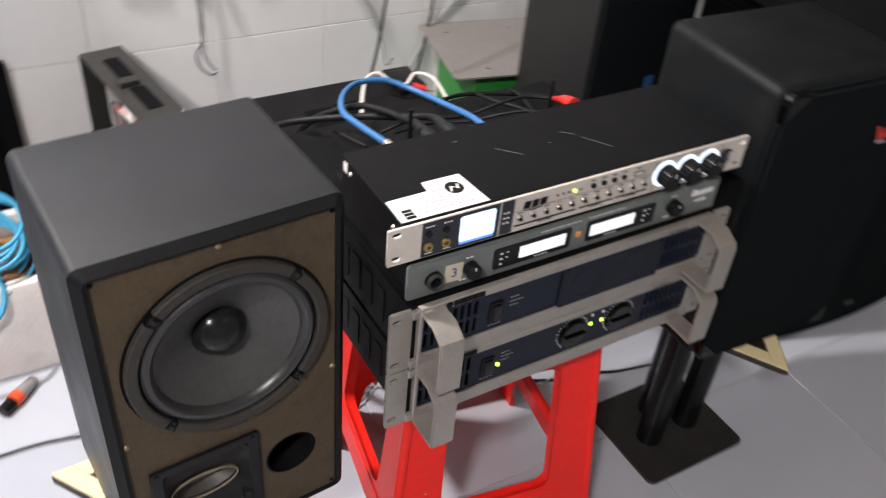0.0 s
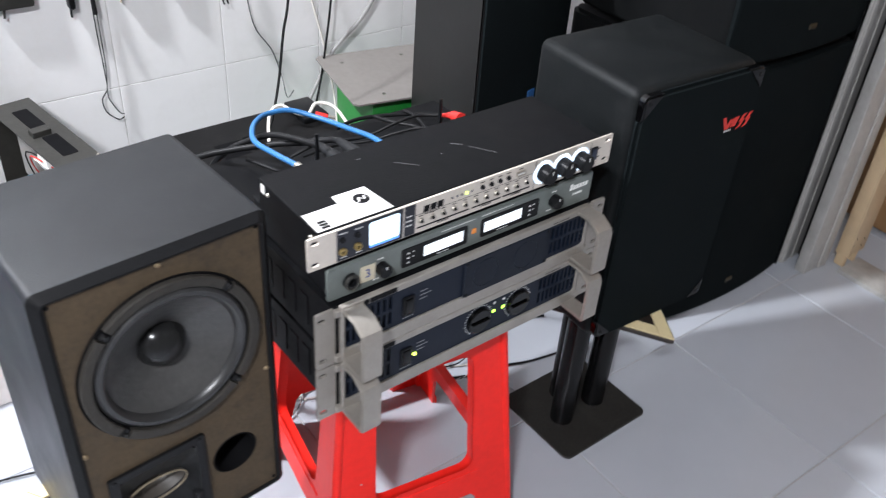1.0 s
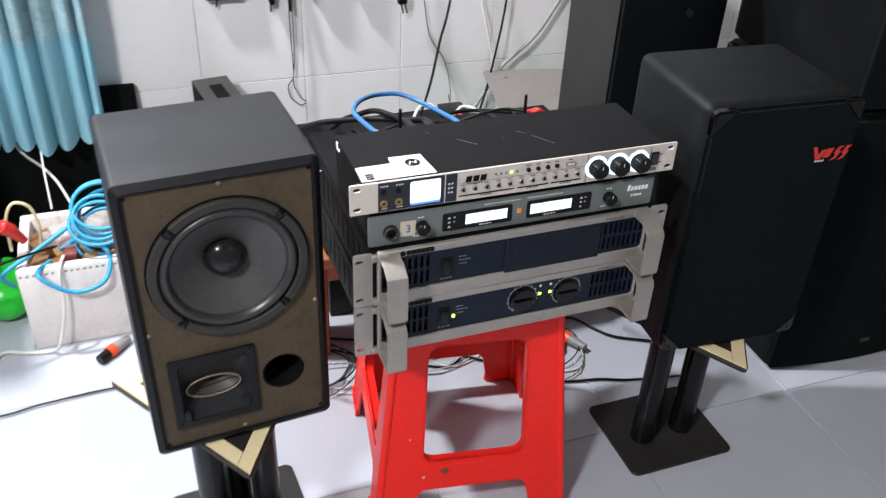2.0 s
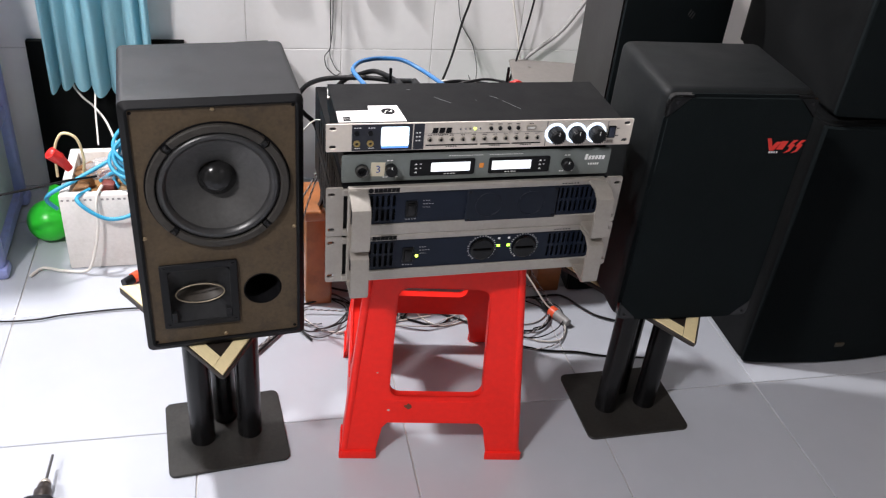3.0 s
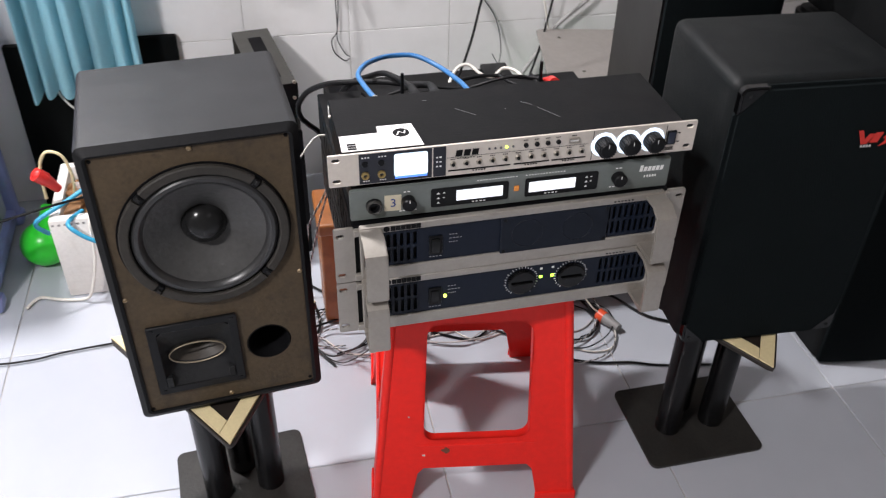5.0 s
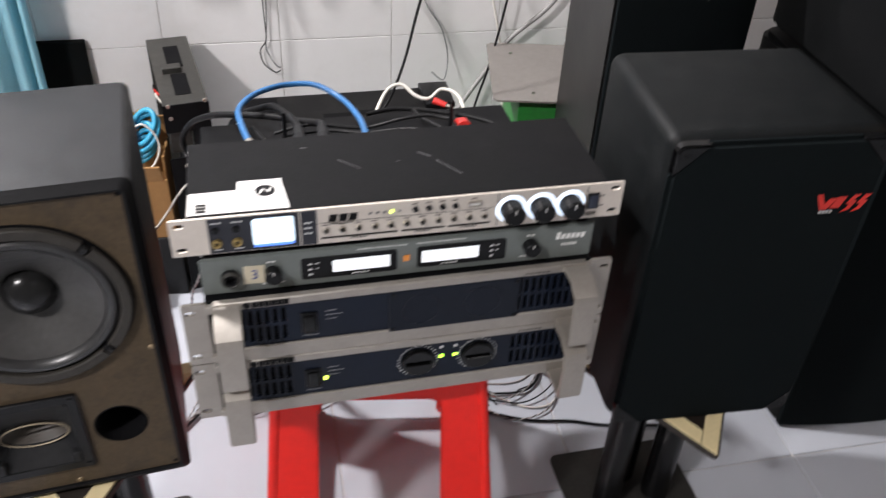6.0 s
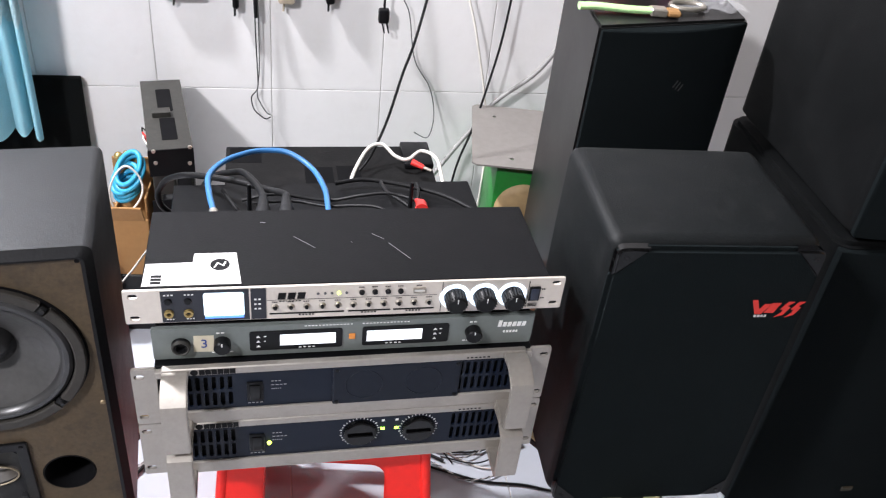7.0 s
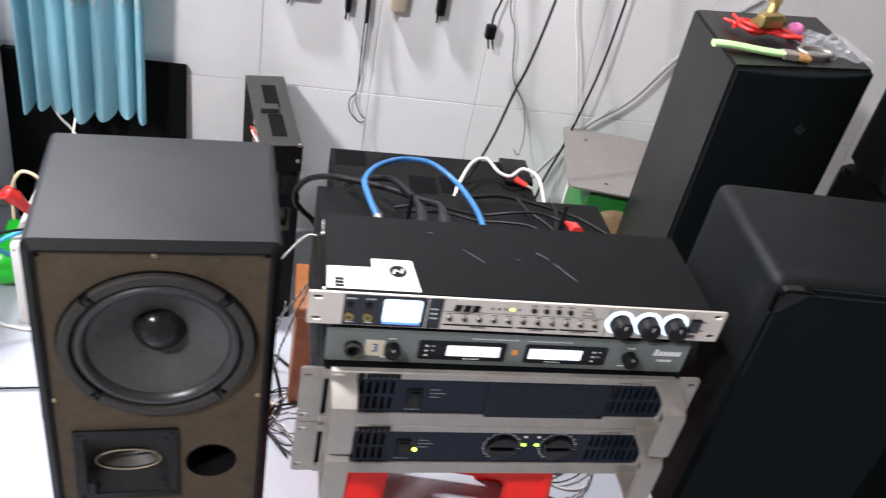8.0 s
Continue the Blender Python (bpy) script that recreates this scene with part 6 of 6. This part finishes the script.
WIRE_PALE = mat("pinkish_white_wire", (0.42, 0.395, 0.385), 0.5, vary=0.1, grain=120, bump=0.03)
for pts in (
    [(-0.405, 0.3, 0.004), (-0.366, 0.347, 0.006), (-0.294, 0.421, 0.01), (-0.243, 0.485, 0.012), (-0.191, 0.483, 0.012), (-0.14, 0.475, 0.01), (-0.08, 0.45, 0.008), (-0.037, 0.43, 0.006), (-0.014, 0.456, 0.006), (-0.04, 0.5, 0.006), (-0.1, 0.53, 0.006)],
    [(-0.4, 0.335, 0.004), (-0.35, 0.36, 0.008), (-0.284, 0.46, 0.012), (-0.299, 0.56, 0.02), (-0.275, 0.62, 0.06), (-0.255, 0.6, 0.16), (-0.25, 0.56, 0.24)],
    [(-0.3, 0.56, 0.01), (-0.265, 0.49, 0.016), (-0.224, 0.429, 0.014), (-0.179, 0.397, 0.012), (-0.12, 0.385, 0.008), (-0.077, 0.394, 0.008), (-0.037, 0.422, 0.008), (-0.01, 0.47, 0.006)],
    [(-0.2, 0.37, 0.5), (-0.225, 0.375, 0.43), (-0.25, 0.38, 0.379), (-0.266, 0.4, 0.329), (-0.281, 0.42, 0.282), (-0.288, 0.44, 0.2), (-0.28, 0.45, 0.08), (-0.26, 0.45, 0.01), (-0.2, 0.44, 0.006)],
    [(-0.205, 0.37, 0.48), (-0.235, 0.375, 0.38), (-0.249, 0.38, 0.32), (-0.257, 0.39, 0.279), (-0.26, 0.42, 0.22), (-0.269, 0.45, 0.157), (-0.28, 0.47, 0.05), (-0.29, 0.48, 0.008), (-0.26, 0.53, 0.006)],
    [(-0.21, 0.62, 0.008), (-0.25, 0.52, 0.01), (-0.3, 0.45, 0.01), (-0.33, 0.39, 0.008), (-0.385, 0.345, 0.005)],
    [(0.16, 0.44, 0.006), (0.226, 0.386, 0.01), (0.264, 0.351, 0.01), (0.322, 0.379, 0.01), (0.363, 0.449, 0.01), (0.36, 0.514, 0.01), (0.317, 0.538, 0.01), (0.257, 0.517, 0.01), (0.2, 0.5, 0.008)],
    [(0.15, 0.39, 0.006), (0.217, 0.34, 0.006), (0.266, 0.3, 0.006), (0.332, 0.311, 0.006), (0.369, 0.357, 0.006), (0.365, 0.43, 0.016), (0.35, 0.5, 0.03), (0.31, 0.57, 0.09), (0.25, 0.62, 0.18)],
):
    twisted_wire(pts, 0.0012, 0.017, CABLE_DARK, WIRE_PALE, "twisted black and white wire lying on the tiled floor")
for pts, r, cm in (
    ([(0.16, 0.36, 0.005), (0.23, 0.325, 0.005), (0.3, 0.295, 0.005), (0.375, 0.281, 0.005), (0.439, 0.26, 0.005), (0.56, 0.24, 0.005)], 0.0026, CABLE_BLACK),
    ([(0.17, 0.41, 0.004), (0.24, 0.37, 0.004), (0.3, 0.33, 0.004), (0.35, 0.33, 0.004), (0.375, 0.37, 0.008), (0.37, 0.42, 0.01)], 0.0018, CABLE_WHITE),
    ([(0.18, 0.43, 0.003), (0.25, 0.4, 0.003), (0.31, 0.4, 0.003), (0.35, 0.44, 0.003), (0.33, 0.49, 0.003), (0.27, 0.49, 0.003)], 0.0016, WIRE_PALE),
    ([(0.02, 0.5, 0.003), (0.04, 0.44, 0.003), (0.08, 0.41, 0.003), (0.13, 0.42, 0.003), (0.18, 0.45, 0.003)], 0.0018, CABLE_WHITE),
    ([(-0.06, 0.52, 0.004), (-0.02, 0.46, 0.004), (0.023, 0.43, 0.004), (0.067, 0.412, 0.004), (0.103, 0.437, 0.004), (0.08, 0.48, 0.004), (0.02, 0.48, 0.004), (-0.01, 0.44, 0.006)], 0.0027, CABLE_BLACK),
    ([(-0.24, 0.47, 0.004), (-0.2, 0.42, 0.004), (-0.14, 0.41, 0.004), (-0.08, 0.43, 0.004), (0.0, 0.44, 0.004), (0.06, 0.45, 0.004)], 0.0018, CABLE_WHITE),
    ([(-0.31, 0.5, 0.006), (-0.26, 0.55, 0.006), (-0.2, 0.55, 0.006), (-0.14, 0.5, 0.006), (-0.16, 0.44, 0.006), (-0.22, 0.42, 0.006)], 0.0016, CABLE_BLACK),
):
    loose("thin_wire", pts, r, cm, "thin loose wire tangled on the floor behind the stool", seg=6, n=8, group="tangle of thin wires")
rnd = random.Random(33)
for k in range(10):
    cx, cy, sx, sy = ((-0.21, 0.47, 0.11, 0.09), (0.04, 0.45, 0.12, 0.06), (0.29, 0.42, 0.1, 0.09))[k % 3]
    a0, turn = rnd.uniform(0, 6.3), rnd.choice((-1, 1)) * rnd.uniform(0.5, 0.9)
    pts = []
    for q in range(rnd.randint(5, 8)):
        a, rr = a0 + turn * q, rnd.uniform(0.55, 1.0)
        pts.append((cx + sx * rr * math.cos(a), cy + sy * rr * math.sin(a), 0.004 + 0.012 * rnd.random() * (q > 0)))
    cm = (CABLE_BLACK, WIRE_PALE, CABLE_BLACK, CABLE_DARK, CABLE_WHITE, CABLE_BLACK)[k % 6]
    loose("thin_wire", pts, (0.0016, 0.0014, 0.0026, 0.0018)[k % 4], cm, "thin loose wire tangled on the floor behind the stool", seg=6, n=8, group="tangle of thin wires")
loose("white_wire", [(-0.29, 0.235, 0.555), (-0.272, 0.25, 0.572), (-0.25, 0.262, 0.598), (-0.232, 0.27, 0.61), (-0.215, 0.262, 0.612)], 0.0014, CABLE_WHITE, "thin stiff white wire sticking out beside the receiver", seg=6)
loose("drawer_cable", [(-1.3, 0.655, 0.235), (-0.967, 0.66, 0.239), (-0.892, 0.665, 0.246), (-0.815, 0.68, 0.255), (-0.76, 0.71, 0.252), (-0.7, 0.76, 0.235)], 0.0028, CABLE_BLACK, "thin black cable strung from drawers to a foam box")


def speaker_plug(m):
    sp = thing("speaker_plug", m, "black and grey cable connector with an orange ring on tiles", "connector", "speaker connectors")
    part("nose", cyl(B(), (0, 0, 0.0125), (0.026, 0, 0.0125), 0.011, 0.0115, 18), PLASTIC, sp)
    part("locking_ring", cyl(B(), (0.026, 0, 0.0135), (0.044, 0, 0.0135), 0.0135, 0.0135, 18), mat("orange_ring", (0.75, 0.09, 0.03), 0.4, vary=0.05, bump=0), sp, "orange-red ring")
    part("barrel", cyl(B(), (0.044, 0, 0.013), (0.085, 0, 0.013), 0.013, 0.009, 18), CABLE_GREY, sp, "grey barrel")
    return sp


speaker_plug(pose(-0.653, 0.632, 0, 0, 0, 44))
speaker_plug(pose(0.345, 0.452, 0, 0, 0, -62))


def cordless_drill(m):
    dr = thing("cordless_drill", m, "dark handheld drill lying on the tiles with a bit", "drill")
    part("bit", cyl(B(), (0, 0.0, 0.034), (0, 0.08, 0.03), 0.0027, 0.0025, 10), CABLE_DARK, dr, "dark steel bit")
    bm = lathe(B(), [(0.0, 0.0), (0.0075, 0.0), (0.0115, 0.01), (0.0128, 0.018), (0.0155, 0.022), (0.0155, 0.05), (0.014, 0.054), (0.0, 0.054)], Matrix.Translation((0, 0.012, 0.034)) @ Matrix.Rotation(math.pi / 2, 4, "X"), 24)
    part("collar", lathe(B(), [(0.0045, -0.003), (0.0083, -0.001), (0.0112, 0.006), (0.0108, 0.0075)], Matrix.Translation((0, 0.013, 0.034)) @ Matrix.Rotation(math.pi / 2, 4, "X"), 24), SCREW, dr, "bright metal collar")
    part("chuck", bm, mat("brown_black_chuck", (0.05, 0.04, 0.035), 0.4, metal=0.5, vary=0.2, bump=0.1), dr, "dark metal chuck")
    bm = box(B(), -0.027, 0.027, -0.19, -0.036, 0.004, 0.066, 0.014, 3)
    box(bm, -0.15, 0.0, -0.17, -0.125, 0.012, 0.05, 0.012, 3)
    part("body", bm, PLASTIC_DULL, dr, "black plastic body")
    return dr


cordless_drill(pose(-0.729, -0.002, 0, 0, 0, -1))

# ---------------------------------------------------------------- odds and ends on the tower speaker
TOP = 0.8275
br = thing("paint_brush", pose(0.412, 0.588, TOP, 0, 0, -5), "pale lime-handled brush lying on a tower speaker", "brush")
part("handle", sweep(B(), [(0, 0, 0.008), (0.03, 0.001, 0.009), (0.07, 0, 0.008), (0.1, 0, 0.0075), (0.122, 0, 0.008)], 0.0105, 12, 6, flat=0.62), LIME, br)
part("ferrule", box(B(), 0.12, 0.148, -0.011, 0.011, 0.001, 0.014, 0.002, 1), SCREW, br)
part("bristles", box(B(), 0.148, 0.172, -0.012, 0.012, 0.002, 0.012, 0.003, 1), CARDBOARD, br)
ring = [(0.612 + 0.03 * math.cos(a), 0.61 + 0.018 * math.sin(a), TOP + 0.006) for a in [2 * math.pi * k / 12 for k in range(12)]]
loose("chrome_ring", ring, 0.0045, SCREW, "chromed ring lying on a tower speaker", "ring", closed=True, n=4)
rnd = random.Random(8)
for k in range(6):
    pts = [(0.485 + rnd.uniform(-0.01, 0.01) + 0.025 * q, 0.69 - 0.012 * q + rnd.uniform(-0.022, 0.022), TOP + 0.006 + rnd.uniform(0, 0.02)) for q in range(5)]
    loose("rope", pts, 0.0034, RED_PLASTIC, "loose red rope loop on a tower speaker", "rope", group="red ropes")
bv = thing("brass_valve", pose(0.54, 0.672, TOP, 0, 0, 20), "tarnished brass pipe valve lying on a tower speaker", "valve")
part("body", ball(cyl(B(), (-0.03, 0, 0.022), (0.035, 0, 0.022), 0.012, 0.014, 18), (0, 0, 0.024), 0.019), BRASS, bv)
part("spout", cyl(B(), (0.0, 0, 0.024), (0.012, 0.01, 0.06), 0.0115, 0.009, 16), BRASS, bv)
part("collar", cyl(B(), (0.011, 0.009, 0.056), (0.013, 0.011, 0.066), 0.012, 0.012, 6), BRASS, bv)
part("lever", box(B(), -0.045, 0.006, -0.03, -0.008, 0.026, 0.05, 0.006, 2), BRASS, bv)
solid("pink_bulb", ball(B(), (0.604, 0.682, TOP + 0.016), 0.0125, 1.3, 1, 1), PINK, Matrix(), "small pink rubber bulb on a tower speaker", "bulb")
bm = B()
n = 16
grid = [[bm.verts.new((0.6 + 0.125 * i / n, 0.6 + 0.12 * j / n + 0.01 * math.sin(i), TOP + 0.002 + 0.014 * abs(math.sin(1.7 * i + 2.1 * j) * math.cos(0.9 * i - 1.3 * j)) * math.sin(math.pi * i / n) * math.sin(math.pi * j / n) + 0.002 * ((i * 7 + j * 13) % 5) / 5)) for i in range(n + 1)] for j in range(n + 1)]
for j in range(n):
    for i in range(n):
        bm.faces.new((grid[j][i], grid[j][i + 1], grid[j + 1][i + 1], grid[j + 1][i]))
bmesh.ops.solidify(bm, geom=bm.faces[:], thickness=0.0006)
solid("plastic_bag", bm, BAG, Matrix(), "crumpled clear plastic bag on a tower speaker", "bag", angle=20)

# ---------------------------------------------------------------- doorway at the right
def door_post(x, y, w, d, material, name, label, mouldings, foot=0):
    bm = box(B(), x, x + w, y - d, y, foot, 2.6, 0.004, 2)
    for a, b, q in mouldings:
        box(bm, x + a, x + b, y - d - q, y - d + 0.002, foot, 2.6, min(0.003, q * 0.9), 2)
    return structure(name, bm, material, label, "door frame")


door_post(1.229, 0.222, 0.081, 0.03, DOOR_ALU, "door_frame_1", "ribbed grey aluminium door track", [(0.004, 0.03, 0.003), (0.046, 0.056, 0.002)])
door_post(1.2135, 0.31, 0.014, 0.112, CORNER_GLOSS, "door_frame_5", "glossy black door frame edge", [(0.003, 0.01, 0.002)])
# Black strip stands in for the shade in the gap between tracks.
door_post(1.307, 0.2, 0.014, 0.041, RUBBER, "door_frame_2", "black strip standing for the shaded gap between door tracks", [])
door_post(1.241, 0.158, 0.095, 0.03, DOOR_ALU, "door_frame_3", "ribbed grey aluminium door track", [(0.056, 0.092, 0.004)])
jamb = door_post(1.356, 0.125, 0.082, 0.034, PINE, "door_frame_4", "pale beige wooden door jamb with nail holes", [(0.0, 0.009, 0.004)], 0.032)
for x, z in ((0.012, 0.155), (0.02, 0.085), (0.014, 0.065), (0.058, 0.075), (0.054, 0.055), (0.014, 0.165)):
    part("nail_hole", cyl(B(), (1.356 + x, 0.0912, z), (1.356 + x, 0.0902, z), 0.0022, 0.0022, 9), SLOT, jamb)
for x in (1.358, 1.404):
    part("wedge", box(B(), x, x + 0.014, 0.0935, 0.12, 0.0005, 0.033, 0.002, 1), PINE, jamb, "split wooden wedge")
structure("threshold", box(B(), 1.328, 1.424, -1.1, 0.089, -0.002, 0.012, 0.003, 2), mat("worn_grey_threshold", (0.4, 0.39, 0.37), 0.5, vary=0.25, grain=45, bump=0.15, blotch=9, stain=(0.33, 0.32, 0.31), stain_amount=0.3), "worn grey stone door threshold on the tiles", "threshold")
leaf = structure("door_1", box(B(), 1.6, 1.64, -0.45, 0.4, 0.006, 2.05, 0.004, 2), mat("brown_door_wood", (0.33, 0.185, 0.085), 0.5, vary=0.3, grain=18, bump=0.1, blotch=5, stain=(0.2, 0.1, 0.045), stain_amount=0.45), "brown wooden door standing open beyond the threshold", "door")
part("kick_rail", box(B(), 1.592, 1.602, -0.44, 0.39, 0.012, 0.1, 0.003, 2), MATS["brown_door_wood"], leaf)

# ---------------------------------------------------------------- tiles of floor and wall
TX, TY, TXO, TYO = 0.409, 0.404, 0.756, 0.139
tile_mesh = mesh_of("tile", box(B(), -TX / 2 + 0.0011, TX / 2 - 0.0011, -TY / 2 + 0.0011, TY / 2 - 0.0011, -0.009, 0, 0.0012, 1), shade_by_piece(FLOOR_TILE, 0.02))
i0, i1 = math.floor((ROOM_L - TXO) / TX), math.ceil((ROOM_R - TXO) / TX)
j0, j1 = math.floor((ROOM_N - TYO) / TY), math.floor((WALL_Y - TYO) / TY) + 1
for i in range(i0, i1):
    for j in range(j0, j1):
        x, y = TXO + (i + 0.5) * TX, TYO + (j + 0.5) * TY
        if x < ROOM_L or x + TX / 2 > ROOM_R + 0.2 or y - TY / 2 < ROOM_N - 0.3:
            continue
        ob = new("tile", tile_mesh)
        ob.parent = floor
        ob.location = (x, y, 0)
WX, WZ, WXO = 0.2535, 0.403, 0.1665
wall_tile_mesh = mesh_of("wall_tile", box(B(), -WX / 2 + 0.0008, WX / 2 - 0.0008, 0, 0.008, -WZ / 2 + 0.0008, WZ / 2 - 0.0008, 0.0009, 1), shade_by_piece(WALL_TILE, 0.015))
for i in range(-8, 10):
    for j in range(7):
        x = WXO + (i + 0.5) * WX
        if ROOM_L < x - WX / 2 and x + WX / 2 < ROOM_R:
            ob = new("wall_tile", wall_tile_mesh)
            ob.parent = wall_north
            ob.location = (x, WALL_Y, (j + 0.5) * WZ)
